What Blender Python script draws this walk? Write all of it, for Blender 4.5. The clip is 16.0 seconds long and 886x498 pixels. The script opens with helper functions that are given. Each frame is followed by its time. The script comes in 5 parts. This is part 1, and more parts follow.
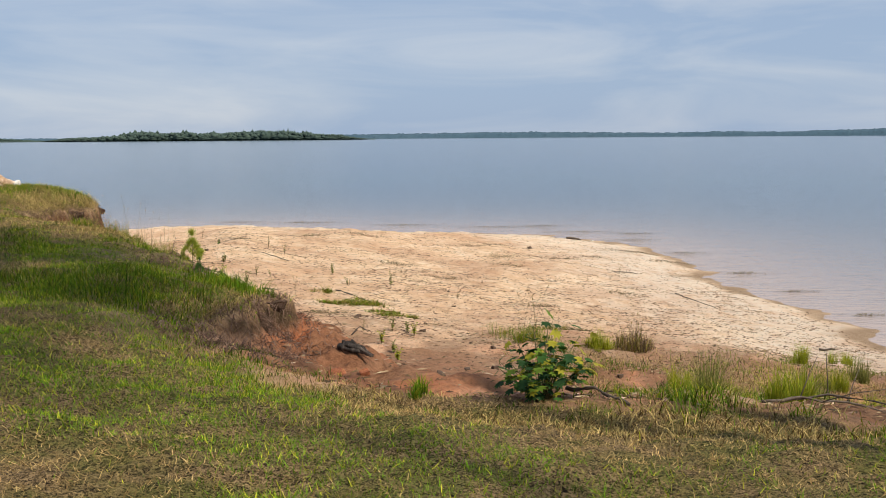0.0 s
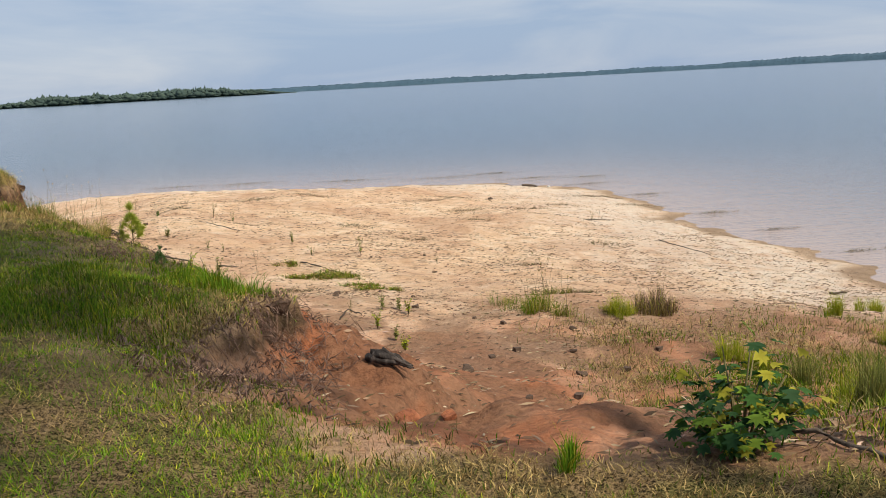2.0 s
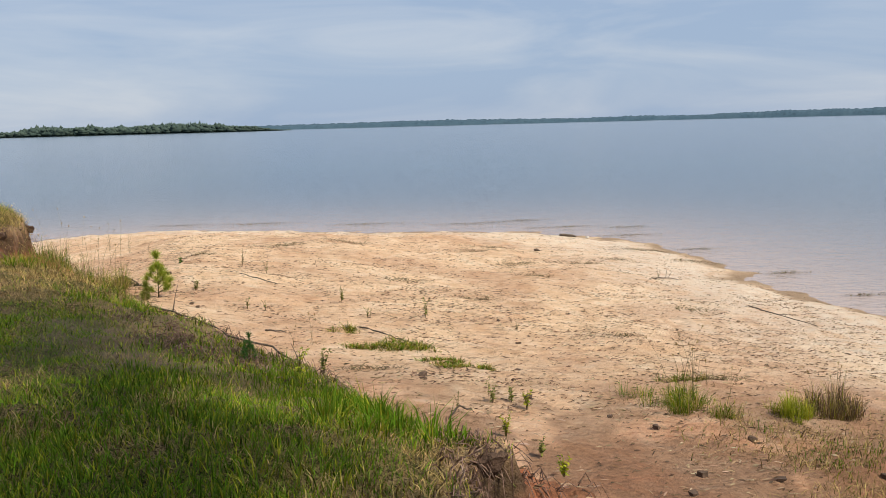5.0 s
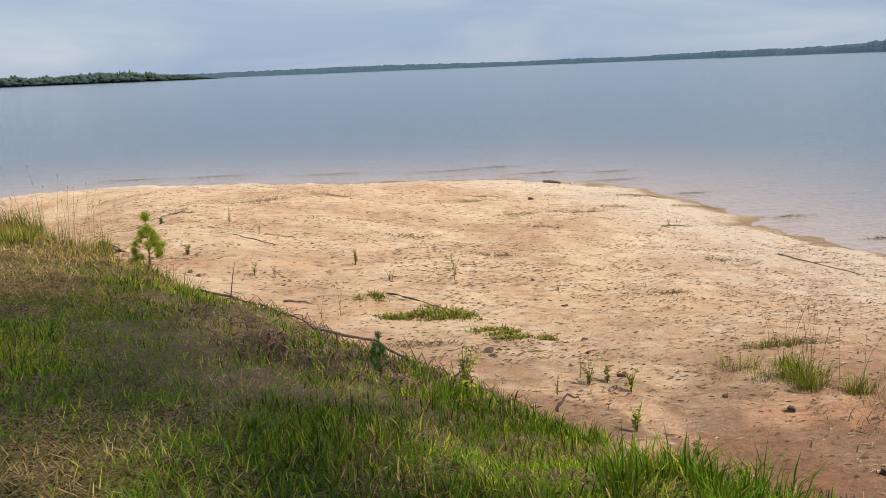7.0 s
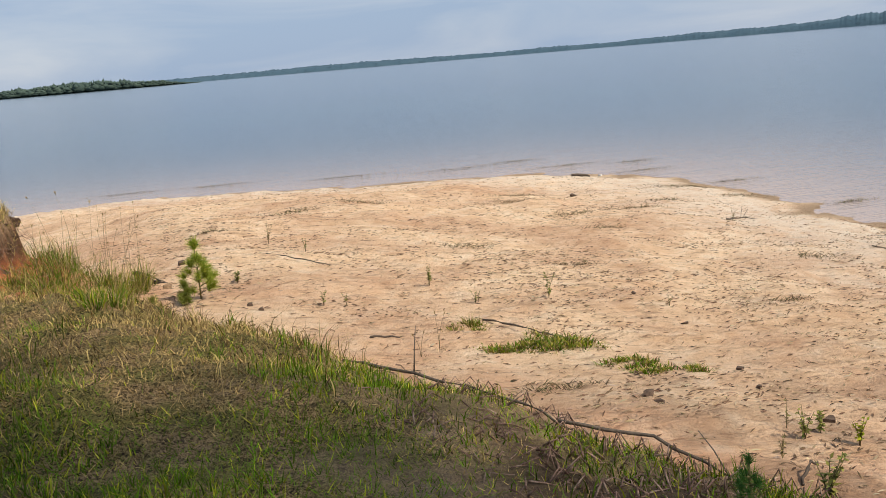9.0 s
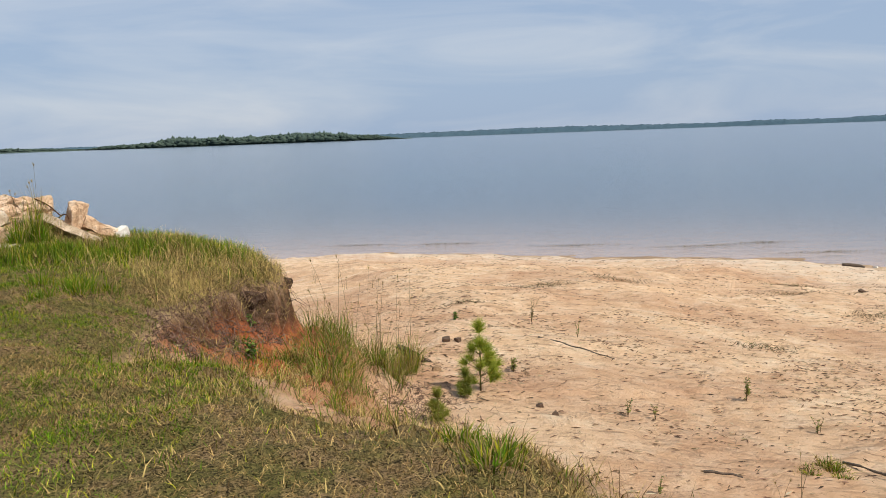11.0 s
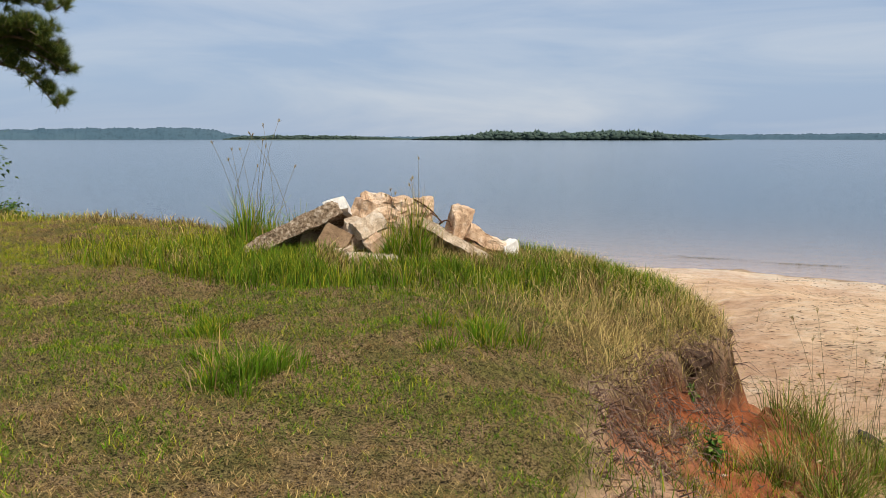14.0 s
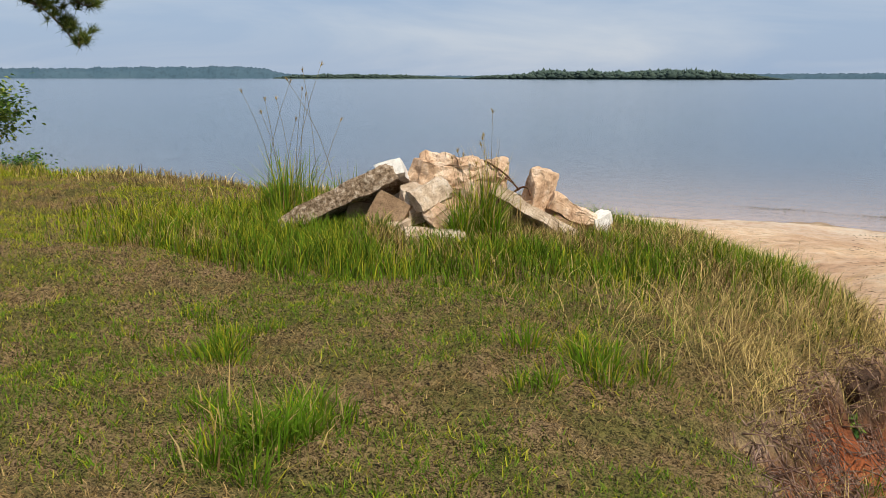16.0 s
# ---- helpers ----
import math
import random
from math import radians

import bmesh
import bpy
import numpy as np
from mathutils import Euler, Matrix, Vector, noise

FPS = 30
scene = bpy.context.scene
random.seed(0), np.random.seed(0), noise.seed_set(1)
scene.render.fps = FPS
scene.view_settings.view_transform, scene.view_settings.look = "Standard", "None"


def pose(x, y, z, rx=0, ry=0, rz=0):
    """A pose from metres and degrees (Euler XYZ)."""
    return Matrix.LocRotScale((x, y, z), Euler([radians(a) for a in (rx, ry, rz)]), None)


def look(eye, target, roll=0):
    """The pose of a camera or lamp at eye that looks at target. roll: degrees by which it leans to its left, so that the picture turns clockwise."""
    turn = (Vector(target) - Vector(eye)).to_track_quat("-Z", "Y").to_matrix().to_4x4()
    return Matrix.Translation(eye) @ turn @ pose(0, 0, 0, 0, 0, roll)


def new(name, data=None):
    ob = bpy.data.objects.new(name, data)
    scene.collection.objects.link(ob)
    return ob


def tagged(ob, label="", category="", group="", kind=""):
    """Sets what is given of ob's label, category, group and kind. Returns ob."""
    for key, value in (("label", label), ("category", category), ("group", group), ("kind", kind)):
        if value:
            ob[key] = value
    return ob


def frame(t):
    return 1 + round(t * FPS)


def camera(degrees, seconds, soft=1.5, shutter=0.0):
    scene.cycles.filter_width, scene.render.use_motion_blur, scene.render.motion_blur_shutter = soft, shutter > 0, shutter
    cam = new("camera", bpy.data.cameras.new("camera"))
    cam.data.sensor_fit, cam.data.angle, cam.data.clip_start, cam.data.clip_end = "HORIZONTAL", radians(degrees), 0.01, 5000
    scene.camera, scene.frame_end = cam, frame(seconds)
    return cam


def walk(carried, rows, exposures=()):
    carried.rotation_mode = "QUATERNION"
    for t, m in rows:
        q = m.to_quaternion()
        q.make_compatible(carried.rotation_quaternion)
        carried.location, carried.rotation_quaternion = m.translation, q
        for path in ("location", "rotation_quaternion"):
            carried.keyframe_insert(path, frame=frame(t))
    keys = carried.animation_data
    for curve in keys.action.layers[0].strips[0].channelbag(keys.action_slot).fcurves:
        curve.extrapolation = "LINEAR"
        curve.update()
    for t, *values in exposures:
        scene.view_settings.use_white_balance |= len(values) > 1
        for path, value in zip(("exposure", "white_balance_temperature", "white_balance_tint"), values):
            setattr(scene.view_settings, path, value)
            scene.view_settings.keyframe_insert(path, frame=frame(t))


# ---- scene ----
cam = camera(53.8, 16.0, soft=0.75)
PATH = [
    (0.0, 0.000, 0.000, 1.500, 82.60, 0.40, 0.00),
    (0.5, -0.285, 0.599, 1.467, 81.47, 0.96, -0.91),
    (1.0, -0.511, 1.178, 1.463, 80.61, 3.10, -2.03),
    (1.5, -0.776, 1.730, 1.471, 79.88, 2.83, -3.09),
    (2.0, -1.049, 2.272, 1.484, 79.10, 3.12, -5.07),
    (2.5, -1.303, 2.849, 1.511, 80.32, 2.73, -3.82),
    (3.0, -1.613, 3.382, 1.507, 80.89, 2.60, -3.80),
    (3.5, -1.888, 3.933, 1.482, 81.06, 2.19, -3.79),
    (6.0, -3.331, 6.507, 1.419, 82.09, 0.60, -6.93),
    (6.5, -3.741, 7.040, 1.381, 80.70, 0.37, -7.66),
    (7.0, -4.073, 7.571, 1.365, 78.17, 2.23, -9.52),
    (7.5, -4.439, 8.201, 1.408, 78.18, 3.50, -10.14),
    (8.0, -4.780, 8.728, 1.420, 77.51, 4.13, -12.10),
    (10.5, -6.474, 11.670, 1.481, 80.77, 4.69, -3.69),
    (11.0, -6.864, 12.200, 1.511, 82.49, 2.05, 2.10),
    (11.5, -7.235, 12.684, 1.510, 82.27, 2.16, 5.62),
    (12.0, -7.638, 13.143, 1.539, 83.15, 2.29, 14.24),
    (12.5, -8.028, 13.616, 1.559, 83.84, 1.94, 18.49),
    (13.0, -8.354, 14.121, 1.547, 84.42, 0.40, 20.95),
    (13.5, -8.705, 14.602, 1.544, 83.71, -0.36, 21.95),
    (14.0, -8.995, 15.084, 1.535, 82.66, -0.02, 22.24),
    (14.5, -9.309, 15.548, 1.549, 81.29, -0.86, 24.56),
    (15.0, -9.555, 16.039, 1.580, 80.62, 1.08, 26.56),
    (15.5, -9.757, 16.442, 1.594, 79.69, 0.15, 27.49),
    (16.0, -9.931, 16.682, 1.611, 78.76, -0.07, 25.54),
]
walk(cam, [(t, pose(x, y, z, rx, ry, rz)) for t, x, y, z, rx, ry, rz in PATH])

# ---- daylight: hazy sky with thin cloud, sun behind the walker ----
SUN_AZ, SUN_EL = 128.0, 50.0
world = bpy.data.worlds.new("sky")
scene.world = world
world.use_nodes = True
wt = world.node_tree
wt.nodes.clear()


def wnode(kind, **kw):
    n = wt.nodes.new(kind)
    for k, v in kw.items():
        n.inputs[k].default_value = v
    return n


w_out = wt.nodes.new("ShaderNodeOutputWorld")
w_bg = wnode("ShaderNodeBackground", Strength=1.0)
w_sky = wt.nodes.new("ShaderNodeTexSky")
w_sky.sky_type, w_sky.sun_disc = "NISHITA", False
w_sky.sun_elevation, w_sky.sun_rotation = radians(SUN_EL), radians(SUN_AZ)
w_sky.air_density, w_sky.dust_density, w_sky.ozone_density = 1.0, 1.2, 2.0
w_scale = wt.nodes.new("ShaderNodeVectorMath")
w_scale.operation = "SCALE"
w_scale.inputs["Scale"].default_value = 0.10
wt.links.new(w_sky.outputs["Color"], w_scale.inputs[0])
w_co = wt.nodes.new("ShaderNodeTexCoord")
w_map = wt.nodes.new("ShaderNodeMapping")
w_map.inputs["Scale"].default_value = (1.6, 1.6, 9.0)
wt.links.new(w_co.outputs["Generated"], w_map.inputs["Vector"])
w_noise = wnode("ShaderNodeTexNoise", Scale=1.7, Detail=6.0, Roughness=0.55, Distortion=0.6)
wt.links.new(w_map.outputs["Vector"], w_noise.inputs["Vector"])
w_ramp = wt.nodes.new("ShaderNodeValToRGB")
w_ramp.color_ramp.elements[0].position, w_ramp.color_ramp.elements[0].color = 0.40, (0.365, 0.478, 0.662, 1)
w_ramp.color_ramp.elements[1].position, w_ramp.color_ramp.elements[1].color = 0.74, (0.60, 0.655, 0.745, 1)
wt.links.new(w_noise.outputs["Fac"], w_ramp.inputs["Fac"])
w_mix = wt.nodes.new("ShaderNodeMix")
w_mix.data_type = "RGBA"
w_mix.inputs["Factor"].default_value = 0.86
wt.links.new(w_scale.outputs["Vector"], w_mix.inputs["A"])
wt.links.new(w_ramp.outputs["Color"], w_mix.inputs["B"])
wt.links.new(w_mix.outputs["Result"], w_bg.inputs["Color"])
wt.links.new(w_bg.outputs["Background"], w_out.inputs["Surface"])

sun = new("sun", bpy.data.lights.new("sun", "SUN"))
sun.data.energy, sun.data.angle, sun.data.color = 5.0, radians(2.0), (1.0, 0.91, 0.77)
sa, se = radians(SUN_AZ), radians(SUN_EL)
SUN_FROM = Vector((math.sin(sa) * math.cos(se), math.cos(sa) * math.cos(se), math.sin(se)))
sun.matrix_world = look(SUN_FROM * 60, (0, 0, 0))
scene.view_settings.exposure = 0.0


# ---- materials ----
class Mat:
    """A small builder for node materials."""

    def __init__(self, name, rough=0.9, spec=0.25):
        self.m = bpy.data.materials.new(name)
        self.m.use_nodes = True
        self.t = self.m.node_tree
        self.b = self.t.nodes["Principled BSDF"]
        self.b.inputs["Roughness"].default_value = rough
        self.b.inputs["Specular IOR Level"].default_value = spec
        co = self.t.nodes.new("ShaderNodeTexCoord")
        self.co = co.outputs["Object"]

    def node(self, kind, **kw):
        n = self.t.nodes.new(kind)
        for k, v in kw.items():
            n.inputs[k].default_value = v
        return n

    def link(self, a, b):
        self.t.links.new(a, b)

    def noise(self, scale, detail=4.0, rough=0.55, stretch=None, distort=0.0):
        n = self.node("ShaderNodeTexNoise", Scale=scale, Detail=detail, Roughness=rough, Distortion=distort)
        if stretch:
            mp = self.t.nodes.new("ShaderNodeMapping")
            mp.inputs["Scale"].default_value = stretch
            self.link(self.co, mp.inputs["Vector"])
            self.link(mp.outputs["Vector"], n.inputs["Vector"])
        else:
            self.link(self.co, n.inputs["Vector"])
        return n.outputs["Fac"]

    def ramp(self, fac, *stops):
        r = self.t.nodes.new("ShaderNodeValToRGB")
        e = r.color_ramp.elements
        while len(e) < len(stops):
            e.new(0.5)
        for el, (p, c) in zip(e, stops):
            el.position = p
            el.color = (*c, 1) if len(c) == 3 else c
        self.link(fac, r.inputs["Fac"])
        return r.outputs["Color"]

    def mix(self, fac, a, b, mode="MIX"):
        n = self.t.nodes.new("ShaderNodeMix")
        n.data_type, n.blend_type = "RGBA", mode
        for sock, v in ((n.inputs["Factor"], fac), (n.inputs["A"], a), (n.inputs["B"], b)):
            if isinstance(v, (int, float)):
                sock.default_value = v
            elif isinstance(v, tuple):
                sock.default_value = (*v, 1)
            else:
                self.link(v, sock)
        return n.outputs["Result"]

    def maths(self, op, a, b):
        n = self.t.nodes.new("ShaderNodeMath")
        n.operation = op
        for i, v in enumerate((a, b)):
            if isinstance(v, (int, float)):
                n.inputs[i].default_value = v
            else:
                self.link(v, n.inputs[i])
        return n.outputs[0]

    def attr(self, name, out="Fac"):
        n = self.t.nodes.new("ShaderNodeAttribute")
        n.attribute_name = name
        return n.outputs[out]

    def island(self):
        return self.t.nodes.new("ShaderNodeNewGeometry").outputs["Random Per Island"]

    def obj_random(self):
        return self.t.nodes.new("ShaderNodeObjectInfo").outputs["Random"]

    def color(self, c):
        if isinstance(c, tuple):
            self.b.inputs["Base Color"].default_value = (*c, 1)
        else:
            self.link(c, self.b.inputs["Base Color"])
        return self

    def bump(self, height, dist=0.01, strength=1.0):
        n = self.node("ShaderNodeBump", Strength=strength, Distance=dist)
        self.link(height, n.inputs["Height"])
        self.link(n.outputs["Normal"], self.b.inputs["Normal"])
        return self

    def through_light(self, share, tint):
        """Leaves let part of the light through."""
        tr = self.t.nodes.new("ShaderNodeBsdfTranslucent")
        if isinstance(tint, tuple):
            tr.inputs["Color"].default_value = (*tint, 1)
        else:
            self.link(tint, tr.inputs["Color"])
        mx = self.node("ShaderNodeMixShader", Fac=share)
        self.link(self.b.outputs[0], mx.inputs[1])
        self.link(tr.outputs[0], mx.inputs[2])
        out = self.t.nodes["Material Output"]
        self.link(mx.outputs[0], out.inputs["Surface"])
        return self


def ground_material():
    m = Mat("ground_soil", 0.95, 0.15)
    n_big, n_mid = m.noise(0.35, 5), m.noise(2.2, 6, 0.65)
    n_fine, n_grit = m.noise(14, 6, 0.7), m.noise(60, 3, 0.7)
    streak = m.noise(3.2, 6, 0.68, stretch=(0.45, 1.9, 1.0), distort=0.8)
    sand = m.ramp(n_mid, (0.25, (0.60, 0.385, 0.225)), (0.5, (0.78, 0.55, 0.35)), (0.75, (0.85, 0.69, 0.50)))
    pink = m.ramp(n_mid, (0.3, (0.50, 0.275, 0.155)), (0.7, (0.66, 0.43, 0.275)))
    sand = m.mix(m.ramp(n_big, (0.40, (0, 0, 0)), (0.62, (0.8, 0.8, 0.8))), sand, pink)
    sand = m.mix(m.ramp(streak, (0.34, (0.66, 0.66, 0.66)), (0.46, (0, 0, 0))), sand, (0.30, 0.19, 0.115))
    thin = m.noise(7.0, 7, 0.74, stretch=(0.35, 1.9, 1.0), distort=1.1)
    sand = m.mix(m.ramp(thin, (0.36, (0.6, 0.6, 0.6)), (0.43, (0, 0, 0))), sand, (0.24, 0.145, 0.085))
    sand = m.mix(m.ramp(n_fine, (0.30, (0.4, 0.4, 0.4)), (0.42, (0, 0, 0))), sand, (0.22, 0.15, 0.09))
    sand = m.mix(m.maths("MULTIPLY", m.attr("pale"), m.ramp(n_mid, (0.3, (0.2, 0.2, 0.2)), (0.6, (0.9, 0.9, 0.9)))), sand, (0.74, 0.62, 0.49))
    clay = m.ramp(n_mid, (0.2, (0.24, 0.065, 0.026)), (0.5, (0.47, 0.145, 0.055)), (0.8, (0.58, 0.26, 0.135)))
    clay = m.mix(m.ramp(n_fine, (0.3, (0.7, 0.7, 0.7)), (0.5, (0, 0, 0))), clay, (0.17, 0.085, 0.05))
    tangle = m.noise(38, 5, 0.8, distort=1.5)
    # brown and green thatch; shade between blades is painted in as near-black gaps
    gap_shaded_thatch = m.ramp(tangle, (0.41, (0.014, 0.010, 0.005)), (0.48, (0.15, 0.098, 0.040)), (0.57, (0.40, 0.27, 0.135)))
    gap_shaded_green = m.ramp(tangle, (0.41, (0.010, 0.011, 0.003)), (0.57, (0.19, 0.185, 0.040)))
    gap_shaded_thatch = m.mix(m.ramp(n_mid, (0.42, (0.8, 0.8, 0.8)), (0.58, (0, 0, 0))), gap_shaded_thatch, gap_shaded_green)
    wet = m.ramp(n_mid, (0.2, (0.27, 0.18, 0.11)), (0.8, (0.42, 0.295, 0.19)))
    col = m.mix(m.attr("clay"), sand, clay)
    col = m.mix(m.attr("litter"), col, m.ramp(n_fine, (0.3, (0.11, 0.06, 0.035)), (0.7, (0.32, 0.19, 0.11))))
    col = m.mix(m.attr("humus"), col, m.ramp(n_fine, (0.3, (0.045, 0.028, 0.018)), (0.7, (0.13, 0.08, 0.05))))
    col = m.mix(m.attr("turf"), col, gap_shaded_thatch)
    col = m.mix(m.attr("wet"), col, wet)
    m.color(col)
    h = m.maths("ADD", m.maths("MULTIPLY", streak, 1.2), m.maths("ADD", n_fine, m.maths("ADD", m.maths("MULTIPLY", n_grit, 0.35), m.maths("MULTIPLY", thin, 0.9))))
    m.bump(h, 0.06, 1.0)
    return m.m


def water_material():
    m = Mat("lake_water", 0.12, 0.5)
    m.b.inputs["IOR"].default_value = 1.33
    m.color(m.mix(m.attr("silt"), (0.075, 0.108, 0.145), (0.40, 0.30, 0.24)))
    far = m.noise(0.9, 4, 0.6, stretch=(0.35, 1.0, 1.0))
    near = m.noise(5.0, 3, 0.55, stretch=(0.22, 1.5, 1.0))
    m.bump(m.maths("ADD", m.maths("MULTIPLY", far, 1.0), m.maths("MULTIPLY", near, 0.34)), 0.10, 0.7)
    return m.m


def blade_material(name, rough=0.7, share=0.2):
    m = Mat(name, rough, 0.03)
    c = m.attr("tint", "Color")
    m.color(c)
    m.through_light(share, c)
    return m.m


def plain(name, stops, scale=8.0, rough=0.9, bump=0.01, spec=0.2, detail=6, metal=0.0, stretch=None):
    m = Mat(name, rough, spec)
    n = m.noise(scale, detail, 0.65, stretch=stretch)
    fine = m.noise(scale * 6, 4, 0.7)
    m.color(m.mix(m.ramp(fine, (0.32, (0.55, 0.55, 0.55)), (0.5, (0, 0, 0))), m.ramp(n, *stops), tuple(v * 0.5 for v in stops[0][1])))
    m.b.inputs["Metallic"].default_value = metal
    if bump:
        m.bump(m.maths("ADD", n, m.maths("MULTIPLY", fine, 0.4)), bump)
    return m.m


M_GROUND, M_WATER = ground_material(), water_material()
M_GRASS = blade_material("grass_blades")
M_LEAF = blade_material("leaf_green", 0.45, 0.3)
M_NEEDLE = blade_material("pine_needles", 0.5, 0.2)
M_CONCRETE = plain("broken_concrete", ((0.3, (0.30, 0.215, 0.14)), (0.5, (0.55, 0.43, 0.31)), (0.68, (0.68, 0.59, 0.48))), 8.0, 0.95, 0.03)
M_TANROCK = plain("tan_concrete", ((0.3, (0.34, 0.20, 0.115)), (0.5, (0.58, 0.40, 0.26)), (0.68, (0.74, 0.60, 0.46))), 7.0, 0.95, 0.03)
M_PEBBLED = plain("exposed_aggregate", ((0.36, (0.13, 0.085, 0.05)), (0.5, (0.38, 0.27, 0.175)), (0.64, (0.66, 0.54, 0.41))), 26.0, 0.95, 0.05)
M_WHITE = plain("whitewashed_concrete", ((0.2, (0.62, 0.57, 0.50)), (0.6, (0.76, 0.73, 0.68)), (0.9, (0.80, 0.78, 0.74))), 7.0, 0.9, 0.02)
M_BROWNROCK = plain("stained_concrete", ((0.2, (0.17, 0.105, 0.06)), (0.5, (0.30, 0.195, 0.115)), (0.8, (0.42, 0.30, 0.19))), 6.0, 0.95, 0.02)
M_BARK = plain("pine_bark", ((0.34, (0.055, 0.038, 0.028)), (0.5, (0.20, 0.14, 0.11)), (0.66, (0.36, 0.28, 0.235))), 11.0, 0.95, 0.04, stretch=(1, 1, 0.25))
M_DEADWOOD = plain("weathered_wood", ((0.2, (0.045, 0.035, 0.028)), (0.5, (0.11, 0.085, 0.065)), (0.8, (0.20, 0.16, 0.12))), 14.0, 0.9, 0.01, stretch=(1, 1, 0.3))
M_CHAR = plain("charred_wood", ((0.3, (0.012, 0.010, 0.009)), (0.5, (0.045, 0.036, 0.030)), (0.7, (0.15, 0.12, 0.10))), 16.0, 0.85, 0.01, stretch=(1, 1, 0.3))
M_ROOT = plain("dead_roots", ((0.3, (0.07, 0.036, 0.027)), (0.5, (0.21, 0.125, 0.09)), (0.7, (0.40, 0.285, 0.21))), 14.0, 0.9, 0.006)
M_STEM = plain("plant_stem", ((0.2, (0.10, 0.08, 0.03)), (0.8, (0.22, 0.18, 0.08))), 20.0, 0.7, 0.0)
M_RUST = plain("rusty_steel", ((0.2, (0.05, 0.025, 0.015)), (0.8, (0.16, 0.075, 0.04))), 30.0, 0.8, 0.003, metal=0.4)
M_PEBBLE = plain("dark_pebble", ((0.2, (0.05, 0.035, 0.025)), (0.8, (0.17, 0.11, 0.075))), 12.0, 0.9, 0.01)
# woods lightened in base colour to stand for haze over the lake
M_HAZY_WOOD = plain("hazy_island_woods", ((0.3, (0.032, 0.056, 0.052)), (0.7, (0.075, 0.105, 0.078))), 0.12, 0.95, 0.0)
# blue of the distance haze is mixed into this base colour
M_HAZY_HILL = plain("hazy_distant_woods", ((0.3, (0.042, 0.082, 0.115)), (0.7, (0.064, 0.108, 0.140))), 0.02, 0.95, 0.0)


# ---- the lie of the land ----
def lattice(ix, iy, seed):
    h = (ix.astype(np.int64) * 374761393 + iy.astype(np.int64) * 668265263 + seed * 974634777) & 0xFFFFFFFF
    h = ((h ^ (h >> 13)) * 1274126177) & 0xFFFFFFFF
    return ((h ^ (h >> 16)) & 0xFFFF) / 65535.0


def vnoise(x, y, scale, seed=0):
    x, y = np.asarray(x, float) * scale, np.asarray(y, float) * scale
    ix, iy = np.floor(x), np.floor(y)
    fx, fy = x - ix, y - iy
    fx, fy = fx * fx * (3 - 2 * fx), fy * fy * (3 - 2 * fy)
    a, b = lattice(ix, iy, seed), lattice(ix + 1, iy, seed)
    c, d = lattice(ix, iy + 1, seed), lattice(ix + 1, iy + 1, seed)
    return (a * (1 - fx) + b * fx) * (1 - fy) + (c * (1 - fx) + d * fx) * fy


def fbm(x, y, scale, seed=0, octaves=4):
    s, amp, tot = 0.0, 1.0, 0.0
    for k in range(octaves):
        s = s + amp * vnoise(x, y, scale * 2.03 ** k, seed + 17 * k)
        tot += amp
        amp *= 0.55
    return s / tot


def smooth(u):
    u = np.clip(u, 0, 1)
    return u * u * (3 - 2 * u)


WATER_Z = -3.9
# edge of the grassy plateau: x, y, width over which the bank falls
LIP = [(-220, 60, 8), (-60, 31, 6), (-40, 28, 6), (-25, 26.6, 5), (-21, 26.4, 5), (-17, 26.8, 5), (-14, 27.2, 4), (-12, 26.6, 3),
       (-10.7, 25.8, 1.4), (-9.75, 24.6, 1.1), (-9.7, 23.7, 1.8), (-10.0, 22.6, 2.7), (-10.12, 21.4, 3.2), (-10.02, 20.4, 3.2), (-9.85, 19.45, 3.1), (-9.1, 18.8, 3.0),
       (-8.1, 18.1, 2.6), (-6.7, 17.1, 1.9), (-5.2, 15.4, 1.3), (-4.0, 14.4, 1.2), (-3.1, 13.0, 1.1), (-2.5, 11.4, 1.5),
       (-1.95, 10.5, 2.0), (-1.95, 9.7, 2.3), (-2.2, 8.5, 2.8), (-1.8, 7.1, 3.4), (-1.1, 6.35, 4.8), (-0.3, 6.0, 5.6), (0.6, 5.75, 6),
       (1.3, 5.55, 6.5), (2.2, 5.3, 7), (3.5, 4.9, 7), (6, 4.5, 7), (12, 3, 8), (30, -5, 10), (220, -70, 12)]
SHORE = [(-230, 75), (-70, 36), (-45, 33), (-30, 32.5), (-25, 33), (-23.5, 38), (-21.5, 46), (-18, 51), (-14.5, 51.6), (-10.6, 52), (-6, 50.6),
         (-2.4, 49.3), (2, 48.2), (5, 47.2), (7.5, 44.8), (9.5, 41.5), (10.4, 36.8), (10.6, 31.5), (11, 27), (11.5, 22.5), (12.3, 18), (14, 12),
         (18, 6), (30, 1), (60, -10), (230, -66)]


def to_line(px, py, line):
    """Distance to a polyline (plus on its right-hand side as it runs), and the value carried along it."""
    best = np.full(px.shape, 1e9)
    sign = np.ones(px.shape)
    val = np.zeros(px.shape)
    for p, q in zip(line[:-1], line[1:]):
        dx, dy = q[0] - p[0], q[1] - p[1]
        u = np.clip(((px - p[0]) * dx + (py - p[1]) * dy) / (dx * dx + dy * dy), 0, 1)
        ex, ey = px - (p[0] + u * dx), py - (p[1] + u * dy)
        d = np.hypot(ex, ey)
        near = d < best
        best = np.where(near, d, best)
        side = np.where(dx * ey - dy * ex < 0, 1.0, -1.0)
        sign = np.where(near, side, sign)
        if len(p) > 2:
            val = np.where(near, p[2] + u * (q[2] - p[2]), val)
    return best * sign, val


